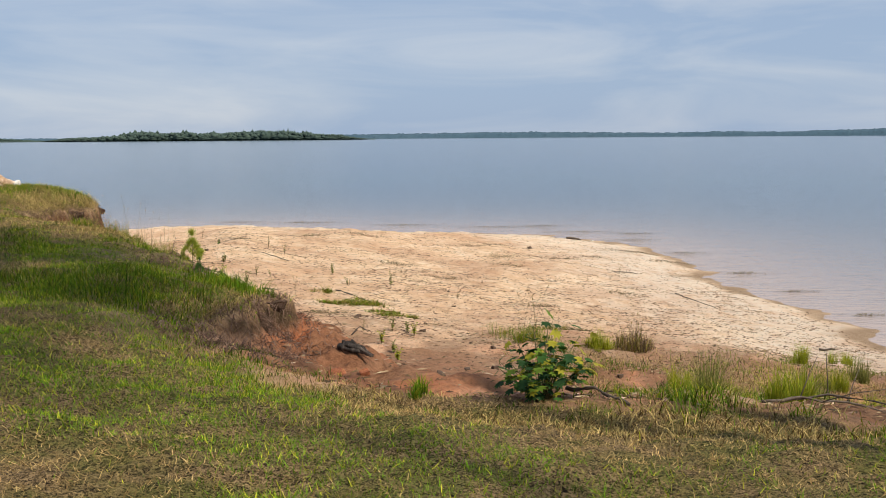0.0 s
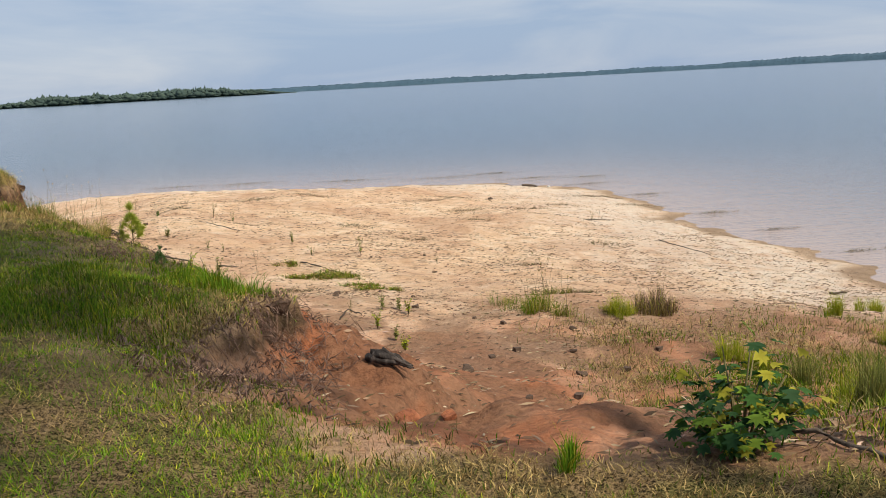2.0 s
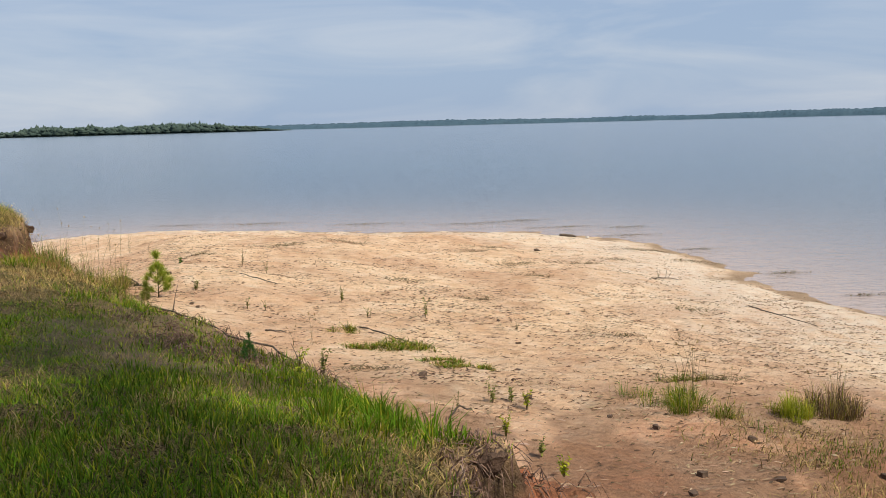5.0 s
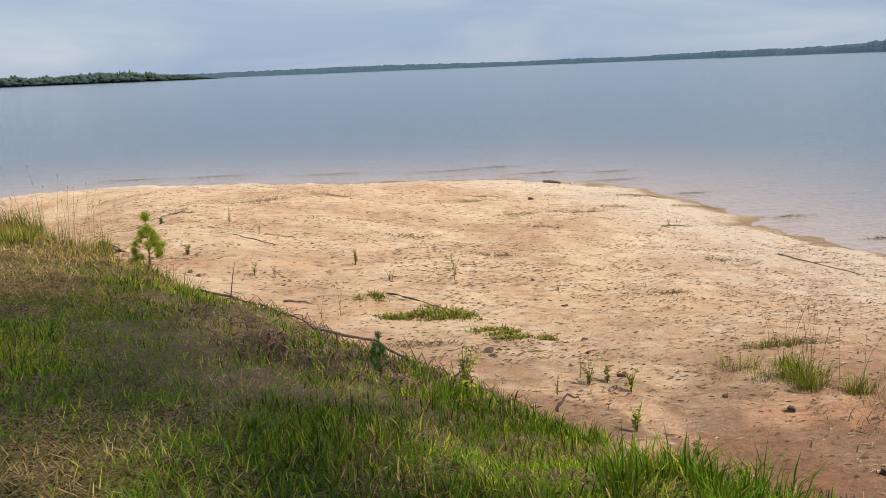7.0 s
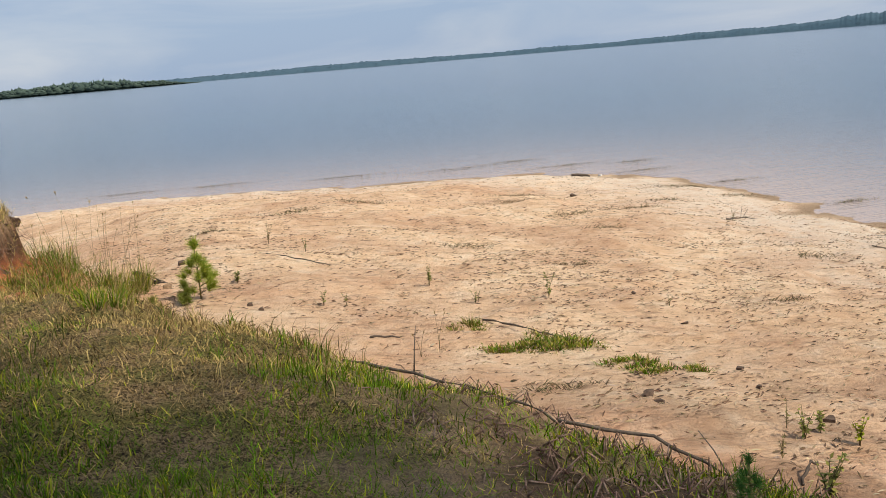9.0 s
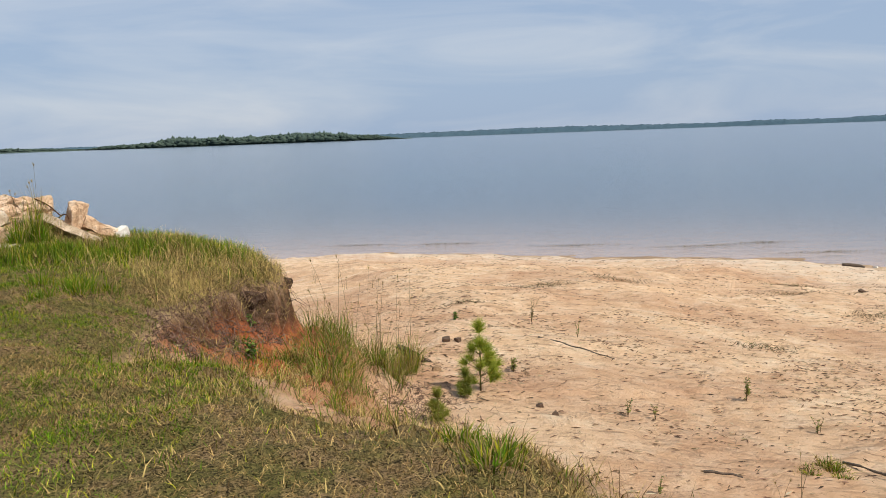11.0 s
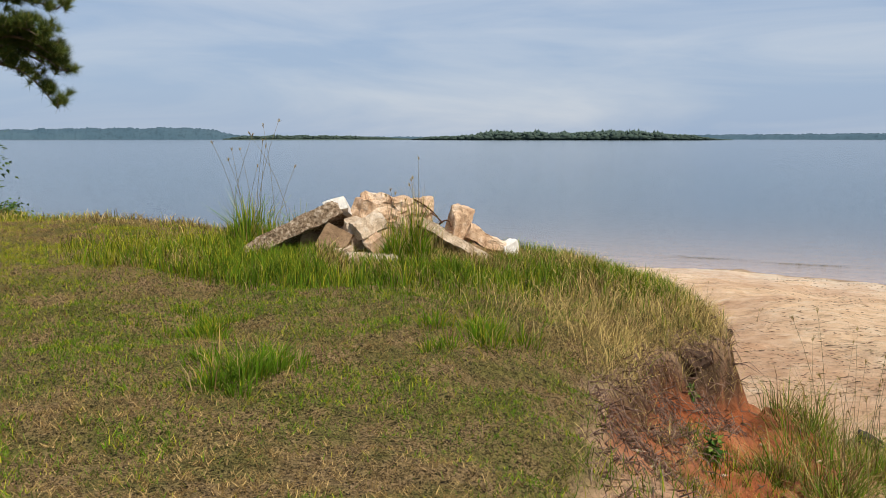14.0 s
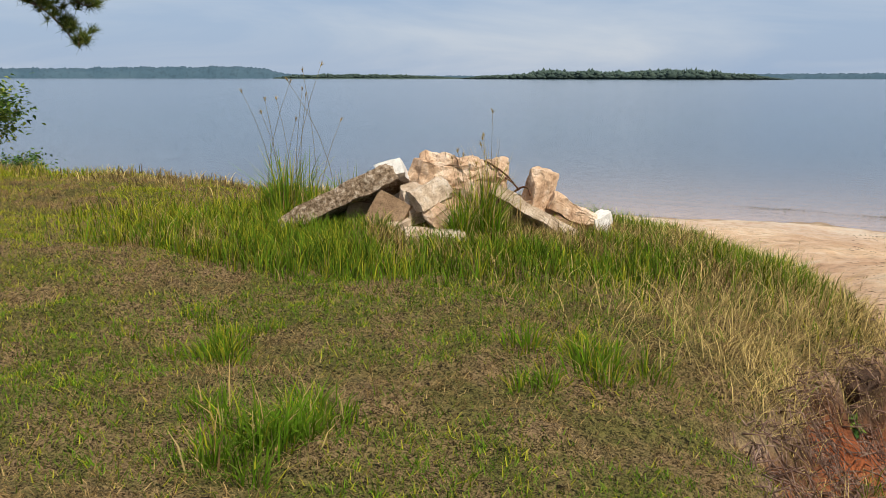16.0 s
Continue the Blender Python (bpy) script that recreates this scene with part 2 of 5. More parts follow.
def bump_at(x, y, cx, cy, r):
    return np.exp(-((x - cx) ** 2 + (y - cy) ** 2) / (r * r))


def land(x, y, fine=True):
    """Height and the soil's kinds (turf, clay, wet, distance in from the lip, distance in from the shore) at x, y."""
    x, y = np.asarray(x, float), np.asarray(y, float)
    d, w = to_line(x, y, LIP)
    s, _ = to_line(x, y, SHORE)
    wob = (fbm(x, y, 0.9, 3, 4) - 0.5) * np.clip(w, 0.5, 2.5) * 0.45 + (fbm(x, y, 3.3, 13, 3) - 0.5) * 0.30
    s = s + (fbm(x, y, 0.25, 9, 4) - 0.5) * 3.0 * np.clip(np.abs(s) / 4 + 0.25, 0.25, 1) + (fbm(x, y, 0.8, 19, 3) - 0.5) * 1.6 * np.exp(-(s / 4) ** 2)
    dd = d + wob
    plateau = 0.0 + 0.16 * bump_at(x, y, -14, 24.8, 3.2) - 0.42 * np.exp(-np.clip(dd, 0, None) / (0.6 + 0.9 * smooth((x + 4) / 3))) + (fbm(x, y, 0.45, 5, 3) - 0.5) * 0.16
    plateau = plateau - 0.10 * bump_at(x, y, -4.2, 11.5, 2.6) - 0.34 * bump_at(x, y, -3.5, 13.4, 1.8) + 0.30 * smooth((-13.5 - x) / 5.5) * smooth((y - 12) / 8)
    sand = WATER_Z + np.where(s > 0, 0.102 * np.clip(s, 0, 19.5) + 0.01 * np.clip(s - 19.5, 0, 60), np.maximum(0.07 * s, -3.0))
    sand = sand + (fbm(x, y, 0.6, 21, 3) - 0.5) * 0.16 * smooth(s / 3)
    sand = sand + 0.42 * smooth((21.5 - y) / 7) * smooth((x + 6) / 4) + 0.38 * bump_at(x, y, -0.85, 10.6, 1.3)
    ridge = 1 - np.abs(2 * fbm(x * 0.45, y * 1.3, 0.5, 25, 3) - 1)
    sand = sand + 0.07 * np.clip((ridge - 0.80) / 0.2, 0, 1) ** 2 * smooth((s - 1) / 3)
    scarp = np.exp(-((x + 0.50) / 0.62) ** 2 - ((y - 7.55 + 0.25 * (x + 0.5)) / 0.30) ** 2)
    sand = sand + (fbm(x, y, 0.35, 23, 3) - 0.5) * 0.30 * smooth((s - 2) / 5) * smooth((y - 22) / 6)
    sharp = smooth((-8.3 - x) / 1.2) * smooth((y - 19.5) / 1.5) + 0.6 * bump_at(x, y, -1.9, 9.8, 1.6)
    u = np.clip(-dd / np.maximum(w, 0.3), 0, 1)
    fall = smooth(u) * (1 - sharp) + u ** 0.8 * sharp
    step = (0.10 + 0.20 * smooth((y - 22.9) / 0.8)) * smooth((-8.6 - x) / 0.8) * smooth((y - 20.4) / 1.5) + 0.28 * bump_at(x, y, -1.95, 10.0, 1.1)
    fall = np.clip(step * smooth(-dd / 0.16) + (1 - step) * fall, 0, 1)
    z = plateau * (1 - fall) + np.minimum(sand, plateau) * fall
    onbank = np.clip(1 - np.abs(fall - 0.45) / 0.55, 0, 1)
    if fine:
        rough = (fbm(x, y, 2.6, 31, 4) - 0.5)
        z = z + 0.17 * scarp * (0.6 + 0.8 * fbm(x, y, 5.0, 33, 3))
        z = z + (fbm(x, y, 8.5, 35, 3) - 0.5) * 0.20 * onbank * np.clip(sharp + scarp, 0, 1)
        z = z + rough * (0.05 * smooth(s / 2) + 0.46 * onbank) + (fbm(x, y, 7, 41, 2) - 0.5) * 0.045 * smooth(s / 1.5)
    bare = np.clip(1.3 * bump_at(x, y, -3.7, 13.3, 1.35) + 0.9 * bump_at(x, y, -2.4, 8.2, 0.8), 0, 1)
    bare = bare * smooth((fbm(x, y, 1.8, 65, 3) - 0.28) / 0.25)
    front = smooth((x + 1.2) / 0.8) * smooth((8.0 - y) / 1.0)
    turf = smooth((dd + 0.15 + 0.45 * front) / 0.35) * (1 - 0.9 * bare)
    humus = np.maximum(1.1 * bare * smooth((dd + 0.5) / 0.3), smooth(-dd / 0.04) * smooth((0.17 + dd) / 0.08) * smooth(step / 0.15) * (0.5 + fbm(x, y, 1.7, 67, 3)))
    right = smooth((x - 0.9) / 1.6) * smooth((12.5 - y) / 3)
    clay = onbank * (1 - right * 0.6) * (0.55 + 0.9 * fbm(x, y, 0.8, 51, 3)) * (1 - turf)
    clay = np.maximum(clay, 0.95 * np.clip(sharp, 0, 1) * smooth(-dd / 0.08) * smooth((2.6 + dd) / 1.4) * (0.75 + 0.5 * fbm(x, y, 1.1, 53, 3)))
    clay = np.maximum(clay, 0.95 * bump_at(x, y, -0.2, 8.9, 2.3) * (1 - turf))
    clay = np.maximum(clay, smooth((-dd) / 0.5) * smooth((20 - y) / 8) * np.clip(fbm(x, y, 0.7, 55, 3) * 1.1 + 0.12, 0, 0.85))
    clay = np.maximum(clay, 0.45 * smooth((-dd) / 0.5) * smooth((4.5 + dd) / 4.0) * (fbm(x, y, 0.5, 57, 3)) * 1.5)
    clay = np.maximum(clay, 1.2 * scarp)
    pale = smooth((9.0 - s) / 7.0) * smooth(s / 1.5)
    litter = 0.68 * smooth((-dd) / 0.6) * smooth((21 - y) / 7) * smooth((fbm(x, y, 1.6, 63, 4) - 0.34) / 0.22)
    litter = np.maximum(litter, right * (1 - turf) * (0.3 + 0.9 * fbm(x, y, 1.4, 61, 3)))
    litter = np.clip(litter, 0, 0.9)
    wet = smooth((1.3 - s) / 1.3 + (fbm(x, y, 0.7, 71, 3) - 0.5) * 1.3)
    return z, dict(turf=turf, clay=np.clip(clay, 0, 1), litter=litter, pale=pale, humus=np.clip(humus, 0, 1), wet=np.clip(wet, 0, 1)), dd, s


def height(x, y):
    return float(land(np.array([x]), np.array([y]))[0][0])


# ---- end of the lie of the land ----
def raw_mesh(name, verts, tris, material=None, sides=3):
    me = bpy.data.meshes.new(name)
    verts, tris = np.asarray(verts, np.float32).reshape(-1, 3), np.asarray(tris, np.int32).reshape(-1, sides)
    me.vertices.add(len(verts))
    me.vertices.foreach_set("co", verts.ravel())
    me.loops.add(tris.size)
    me.loops.foreach_set("vertex_index", tris.ravel())
    me.polygons.add(len(tris))
    me.polygons.foreach_set("loop_start", np.arange(0, tris.size, sides, dtype=np.int32))
    me.update(calc_edges=True)
    if material:
        me.materials.append(material)
    return me


def point_values(me, name, values):
    a = me.attributes.new(name, "FLOAT", "POINT")
    a.data.foreach_set("value", np.asarray(values, np.float32).ravel())


def point_colors(me, name, rgb):
    a = me.attributes.new(name, "FLOAT_COLOR", "POINT")
    rgb = np.asarray(rgb, np.float32)
    a.data.foreach_set("color", np.concatenate([rgb, np.ones((len(rgb), 1), np.float32)], 1).ravel())


def grid_mesh(name, xs, ys, zfun, material):
    X, Y = np.meshgrid(xs, ys)
    Z, attrs = zfun(X.ravel(), Y.ravel())
    nx, ny = len(xs), len(ys)
    i = (np.arange(ny - 1)[:, None] * nx + np.arange(nx - 1)[None, :]).ravel()
    quads = np.stack([i, i + 1, i + 1 + nx, i + nx], 1)
    me = raw_mesh(name, np.stack([X.ravel(), Y.ravel(), Z], 1), quads, material, 4)
    me.polygons.foreach_set("use_smooth", np.ones(len(quads), bool))
    for k, v in attrs.items():
        point_values(me, k, v)
    return me


def spread(lo, hi, step, reach, *close):
    """Even steps from lo to hi, half as long within the close stretches, then ever longer ones out to reach."""
    inner = list(np.arange(lo, hi + 1e-6, step))
    inner = sorted(inner + [v + step / 2 for v in inner if any(a < v < b for a, b in close)])
    out, d = [], step
    while (out[-1] if out else 0) < reach:
        d *= 1.22
        out.append((out[-1] if out else 0) + d)
    return np.array([lo - v for v in reversed(out)] + inner + [hi + v for v in out])


def ground_z(x, y):
    z, kinds, _, _ = land(x, y)
    return z, kinds


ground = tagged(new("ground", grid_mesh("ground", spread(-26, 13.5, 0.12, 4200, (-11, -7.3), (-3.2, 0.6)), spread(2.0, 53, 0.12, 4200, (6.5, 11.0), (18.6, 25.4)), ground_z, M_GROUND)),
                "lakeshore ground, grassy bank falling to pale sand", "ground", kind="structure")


def water_z(x, y):
    s, _ = to_line(x, y, SHORE)
    silt = np.exp(-np.clip(-s, 0, None) / 11.0) * smooth((y + 40) / 20)
    return np.full(x.shape, WATER_Z), dict(silt=silt)


water = tagged(new("water", grid_mesh("water", spread(-60, 60, 2.5, 4300), spread(10, 110, 2.5, 4300), water_z, M_WATER)),
               "calm grey-blue lake water, silty brown by the shore", "lake", kind="structure")


# ---- far shores ----
def far_ridge(name, stops, dist, base_h, material, label, seed, rough=0.25):
    """A wooded ridge along the far shore. stops: bearing in degrees, top in metres over the water."""
    az = np.arange(stops[0][0], stops[-1][0] + 1e-6, 0.06)
    top = np.interp(az, [p[0] for p in stops], [p[1] for p in stops])
    top = np.maximum(top * (1 + rough * (fbm(az, az * 0, 2.4, seed, 4) - 0.5) + 0.18 * (fbm(az, az * 0, 14, seed + 3, 2) - 0.5)), 0.4)
    rows_ = []
    for k, (dr, f) in enumerate(((0, -0.2), (8, 0.55), (30, 0.85), (90, 1.0), (400, 0.7), (420, -0.2))):
        r = dist + dr
        z = WATER_Z + top * f + (fbm(az, az * 0 + k, 9, seed + k, 2) - 0.5) * base_h * (0 < k < 4)
        a = np.radians(az)
        rows_.append(np.stack([r * np.sin(a), r * np.cos(a), z], 1))
    v = np.concatenate(rows_)
    n = len(az)
    i = (np.arange(5)[:, None] * n + np.arange(n - 1)[None, :]).ravel()
    me = raw_mesh(name, v, np.stack([i, i + 1, i + 1 + n, i + n], 1), material, 4)
    return tagged(new(name, me), label, "far shore", kind="structure")


# both ridges carry their haze in the material's colour
far_ridge("backdrop_hill", [(-70, 14), (-58, 16), (-52, 17), (-44, 20.5), (-41, 22.5), (-38, 23.5), (-36.8, 19), (-35.6, 9), (-34, 6), (-22, 5), (-20, 5)], 1750, 2.5, M_HAZY_HILL,
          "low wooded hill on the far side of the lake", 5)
far_ridge("backdrop_shore", [(-8, 9), (-5, 9.5), (0, 11.5), (6, 12), (10, 10.5), (14, 8.5), (18, 11), (21, 8.5), (25, 12.5), (28, 13), (33, 15), (36, 22), (42, 24), (50, 15), (75, 12)], 1850, 2.0, M_HAZY_HILL,
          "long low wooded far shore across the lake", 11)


def far_trees(name, stops, dist, count, label, seed):
    """A low wooded island: uneven crowns standing on a strip of land, one joined mass."""
    rng = np.random.default_rng(seed)
    base = np.array([(0, 0, 1), (1, 0, 0.1), (0.3, 0.95, 0), (-0.8, 0.6, -0.1), (-0.8, -0.6, 0.1), (0.3, -0.95, 0), (0, 0, -1.0)])
    tri = np.array([(0, 1, 2), (0, 2, 3), (0, 3, 4), (0, 4, 5), (0, 5, 1), (6, 2, 1), (6, 3, 2), (6, 4, 3), (6, 5, 4), (6, 1, 5)])
    az = rng.uniform(stops[0][0], stops[-1][0], count)
    top = np.interp(az, [p[0] for p in stops], [p[1] for p in stops])
    emergent = rng.random(count) < 0.08
    h = top * rng.uniform(0.5, 0.98, count) * (0.75 + 0.5 * fbm(az, az * 0, 1.6, seed, 3)) * np.where(emergent, 1.22, 1.0)
    r = dist + rng.uniform(0, 60, count)
    wdt = rng.uniform(3.5, 9.0, count) * np.where(emergent, 0.6, 1.0)
    vs, ts = [], []
    for k in range(3):
        a = np.radians(az)
        cx, cy = r * np.sin(a) + rng.normal(0, 1.6, count), r * np.cos(a) + rng.normal(0, 1.6, count)
        hz = h * (0.40 + 0.21 * k)
        c = np.stack([cx, cy, WATER_Z + hz], 1)
        sc = np.stack([wdt * (1 - 0.22 * k), wdt * (1 - 0.22 * k), h * (0.42 - 0.08 * k)], 1)
        b = base[None] * sc[:, None] * rng.uniform(0.75, 1.3, (count, 7, 1)) + c[:, None]
        off = sum(len(v) for v in vs)
        vs.append(b.reshape(-1, 3))
        ts.append((tri[None] + (np.arange(count) * 7)[:, None, None]).reshape(-1, 3) + off)
    return tagged(new(name, raw_mesh(name, np.concatenate(vs), np.concatenate(ts), M_HAZY_WOOD)), label, "far woods", kind="stuff")


far_trees("hazy_island_woods", [(-24.2, 2), (-23, 5), (-20.5, 9), (-19, 13.5), (-17, 12.5), (-15.5, 11.5), (-13, 13), (-10.3, 14), (-8.5, 10.5), (-7, 7.5), (-5.6, 3), (-4.8, 1)], 1400, 2300,
          "dark green wooded island with uneven treetops in the lake", 3)
far_trees("islet_woods", [(-36, 2), (-35, 6), (-33, 7.5), (-30, 7), (-28, 6.5), (-26, 4), (-24.5, 2)], 1480, 1000, "low dark wooded islet in the lake", 4)
far_ridge("island_land", [(-36.2, 0.6), (-30, 1.4), (-24, 1.0), (-20, 1.6), (-10, 1.6), (-5, 0.6), (-4.3, 0.3)], 1396, 0.3, M_HAZY_WOOD, "low shore of a wooded island", 15)


# ---- builders for plants, wood and stone ----
def tube(points, r0, r1, sides=6, wob=0.0, seed=0):
    """Vertices and triangles of a tapered limb along points."""
    pts = [Vector(p) for p in points]
    rng = random.Random(seed)
    vs, ts = [], []
    n = len(pts)
    for i, p in enumerate(pts):
        d = (pts[min(i + 1, n - 1)] - pts[max(i - 1, 0)]).normalized()
        a = d.orthogonal().normalized() if abs(d.z) < 0.99 else Vector((1, 0, 0))
        b = d.cross(a)
        r = r0 + (r1 - r0) * i / max(n - 1, 1)
        for k in range(sides):
            f = 2 * math.pi * k / sides
            rr = r * (1 + wob * rng.uniform(-1, 1))
            vs.append(tuple(p + (a * math.cos(f) + b * math.sin(f)) * rr))
    for i in range(n - 1):
        for k in range(sides):
            q, w = i * sides + k, i * sides + (k + 1) % sides
            ts += [(q, w, w + sides), (q, w + sides, q + sides)]
    vs += [tuple(pts[0]), tuple(pts[-1])]
    for k in range(sides):
        ts += [(len(vs) - 2, (k + 1) % sides, k), (len(vs) - 1, (n - 1) * sides + k, (n - 1) * sides + (k + 1) % sides)]
    return np.array(vs), np.array(ts)


def joined(pieces):
    vs, ts, off = [], [], 0
    for v, t in pieces:
        vs.append(np.asarray(v))
        ts.append(np.asarray(t) + off)
        off += len(v)
    return np.concatenate(vs), np.concatenate(ts)


def part(name, vt, material, parent=None, label="", tint=None, smooth_faces=False):
    me = raw_mesh(name, vt[0], vt[1], material)
    if tint is not None:
        point_colors(me, "tint", tint)
    if smooth_faces:
        me.polygons.foreach_set("use_smooth", np.ones(len(me.polygons), bool))
    ob = new(name, me)
    if parent is not None:
        ob.parent = parent
    if label:
        ob["label"] = label
    return ob


def stand(name, x, y, label, category, group="", sink=0.0, z=None):
    """An empty at the foot of a thing, on the ground."""
    ob = new(name)
    ob.empty_display_size = 0.1
    ob.location = (x, y, (height(x, y) if z is None else z) - sink)
    return tagged(ob, label, category, group)


def blades(P, H, W, az, lean, rgb, rng, tip=1.35, two=True):
    """Grass blades: foot, length, width, bearing, lean (0 upright, 1 lying), colour. Vertices, triangles, colours."""
    P = np.asarray(P, float)
    n = len(P)
    H, W, az, lean = (np.broadcast_to(np.asarray(v, float), (n,)) for v in (H, W, az, lean))
    rgb = np.broadcast_to(np.asarray(rgb, float), (n, 3))
    d = np.stack([np.cos(az), np.sin(az), np.zeros(n)], 1)
    f = rng.uniform(0, 2 * np.pi, n)
    side = np.stack([np.cos(f), np.sin(f), np.zeros(n)], 1) * (W * 0.5)[:, None]
    up = np.array([0, 0, 1.0])
    out = (lean * H)[:, None] * d
    rise = (np.sqrt(np.clip(1 - lean ** 2, 0.02, 1)) * H)[:, None] * up
    # each blade's colour is scaled down at the foot and up at the tip
    base, tipp = P, P + out + rise
    if not two:
        v = np.stack([base - side, base + side, tipp], 1).reshape(-1, 3)
        t = np.arange(n * 3).reshape(-1, 3)
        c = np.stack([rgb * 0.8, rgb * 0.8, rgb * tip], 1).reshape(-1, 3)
        return v, t, c
    mid = P + out * 0.33 + rise * 0.62
    v = np.stack([base - side, base + side, mid - side * 0.75, mid + side * 0.75, tipp], 1).reshape(-1, 3)
    i = (np.arange(n) * 5)[:, None, None]
    t = (np.array([(0, 1, 3), (0, 3, 2), (2, 3, 4)])[None] + i).reshape(-1, 3)
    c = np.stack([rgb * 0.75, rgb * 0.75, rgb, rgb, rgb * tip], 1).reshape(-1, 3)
    return v, t, c


GREEN, LUSH, YELLOW, STRAW, BROWN = (0.10, 0.155, 0.016), (0.095, 0.18, 0.010), (0.27, 0.27, 0.022), (0.40, 0.30, 0.115), (0.165, 0.105, 0.04)


def blend(rng, n, colours, weights, spread_=0.22):
    k = rng.choice(len(colours), n, p=np.array(weights) / sum(weights))
    return np.array(colours)[k] * rng.uniform(1 - spread_, 1 + spread_, (n, 1)) * rng.uniform(0.92, 1.08, (n, 3))


def leaf_shape(length, width, lobes=0):
    """A leaf in its own plane, stalk at the origin: outline fan; lobes=5 gives a star-shaped leaf."""
    if lobes:
        ring = []
        for k in range(lobes * 2 + 1):
            a = radians(-125 + 250 * k / (lobes * 2))
            r = length * (0.62 if k % 2 == 0 else 0.30) * (1.15 if k == lobes else 1.0)
            ring.append((math.sin(a) * r * 0.9, 0.42 * length + math.cos(a) * r * 0.8, 0.05 * length * (1 if k % 2 else -1)))
        v = [(0, 0.30 * length, 0.0)] + ring + [(0, 0.05 * length, 0)]
        return np.array(v), np.array([(0, i + 1, i) for i in range(1, len(v) - 1)] + [(0, 1, len(v) - 1)])
    v = [(0, 0, 0), (width / 2, length * 0.4, 0.06 * length), (0, length * 0.45, 0), (-width / 2, length * 0.4, 0.06 * length), (0, length, -0.08 * length)]
    return np.array(v), np.array([(0, 1, 2), (0, 2, 3), (2, 1, 4), (2, 4, 3)])


def turned(v, yaw, pitch, roll, at, scale=1.0):
    m = np.array(Euler((pitch, roll, yaw), "XYZ").to_matrix())
    return v @ m.T * scale + np.array(at)


def needles(at, way, count, length, spread_, rng, width=0.004):
    """A brush of pine needles at a twig's end."""
    way = np.array(way, float)
    way /= np.linalg.norm(way)
    r = rng.normal(0, 1, (count, 3)) * spread_ + way
    r /= np.linalg.norm(r, axis=1)[:, None]
    s = np.cross(r, rng.normal(0, 1, (count, 3)))
    s /= np.linalg.norm(s, axis=1)[:, None]
    b = np.array(at) + rng.uniform(-0.35, 0.1, (count, 1)) * way * length
    v = np.stack([b - s * width, b + s * width, b + r * length * rng.uniform(0.7, 1.1, (count, 1))], 1).reshape(-1, 3)
    return v, np.arange(count * 3).reshape(-1, 3)


def chunk(name, size, loc, rot, material, parent=None, seed=0, cuts=4, rough=0.15, chop=0.2):
    """A broken block of concrete: a slab with chipped corners and uneven faces."""
    bm = bmesh.new()
    bmesh.ops.create_cube(bm, size=1.0)
    rng = random.Random(seed)
    for k in range(5):
        n = Vector((rng.uniform(-1, 1), rng.uniform(-1, 1), rng.uniform(-1, 1))).normalized()
        reach = 0.5 * (abs(n.x) + abs(n.y) + abs(n.z))
        cut = bmesh.ops.bisect_plane(bm, geom=bm.verts[:] + bm.edges[:] + bm.faces[:], plane_co=n * reach * (1 - chop * rng.uniform(0.5, 1.4)), plane_no=n, clear_outer=True)
        edges = [e for e in cut["geom_cut"] if isinstance(e, bmesh.types.BMEdge)]
        if edges:
            bmesh.ops.contextual_create(bm, geom=edges)
    bmesh.ops.triangulate(bm, faces=bm.faces[:])
    for k in range(cuts - 1):
        long_ = [e for e in bm.edges if (Vector([a * b for a, b in zip(e.verts[0].co - e.verts[1].co, size)])).length > 0.09 / (k + 1)]
        bmesh.ops.subdivide_edges(bm, edges=long_, cuts=1)
        bmesh.ops.triangulate(bm, faces=bm.faces[:])
    low = min(size)
    off = Vector((seed * 3.7, seed * 1.3, 0))
    for v in bm.verts:
        p = Vector((v.co.x * size[0], v.co.y * size[1], v.co.z * size[2]))
        j = noise.noise_vector(p * 5.0 + off) * low * rough + noise.noise_vector(p * 17.0 + off) * low * rough * 0.45
        v.co = p + j
    bm.normal_update()
    me = bpy.data.meshes.new(name)
    bm.to_mesh(me)
    bm.free()
    me.materials.append(material)
    ob = new(name, me)
    ob.matrix_world = pose(*loc, *rot)
    if parent is not None:
        ob.parent = parent
    return ob


# ---- heap of broken concrete on the bank ----
RUB = Vector((-13.35, 24.35, 0))
RU, RV = Vector((0.912, 0.41, 0)), Vector((-0.41, 0.912, 0))
RZ = math.degrees(math.atan2(0.41, 0.912))


def rub(u, v, z):
    p = RUB + RU * u + RV * v
    return (p.x, p.y, z)


def rubble(name, size, u, v, z, rx, ry, rz, mat, label, seed, **kw):
    ob = chunk(name, size, (0, 0, 0), (0, 0, 0), mat, None, seed, **kw)
    ob.matrix_world = pose(*rub(u, v, z), 0, 0, RZ) @ pose(0, 0, 0, rx, ry, rz)
    return tagged(ob, label, "rubble", "broken concrete heap")


# leaning slab with a white painted end
slab = rubble("concrete_slab", (1.18, 0.72, 0.18), -1.16, -0.12, 0.42, -16, -26, 4, M_PEBBLED, "leaning slab of brown pebbly concrete with a white end", 4, cuts=5, chop=0.12, rough=0.16)
slab_end = chunk("painted_end", (0.24, 0.62, 0.17), (0, 0, 0), (0, 0, 0), M_WHITE, slab, 7, chop=0.18, rough=0.12)
slab_end.matrix_basis = pose(0.54, 0.0, 0.035, 0, 8, 0)
slab_end["label"] = "white painted broken end"
rubble("concrete_block", (0.30, 0.16, 0.46), -1.0, -0.20, 0.22, 8, 14, 12, M_BROWNROCK, "brown stained upright slab under the leaning slab", 11)
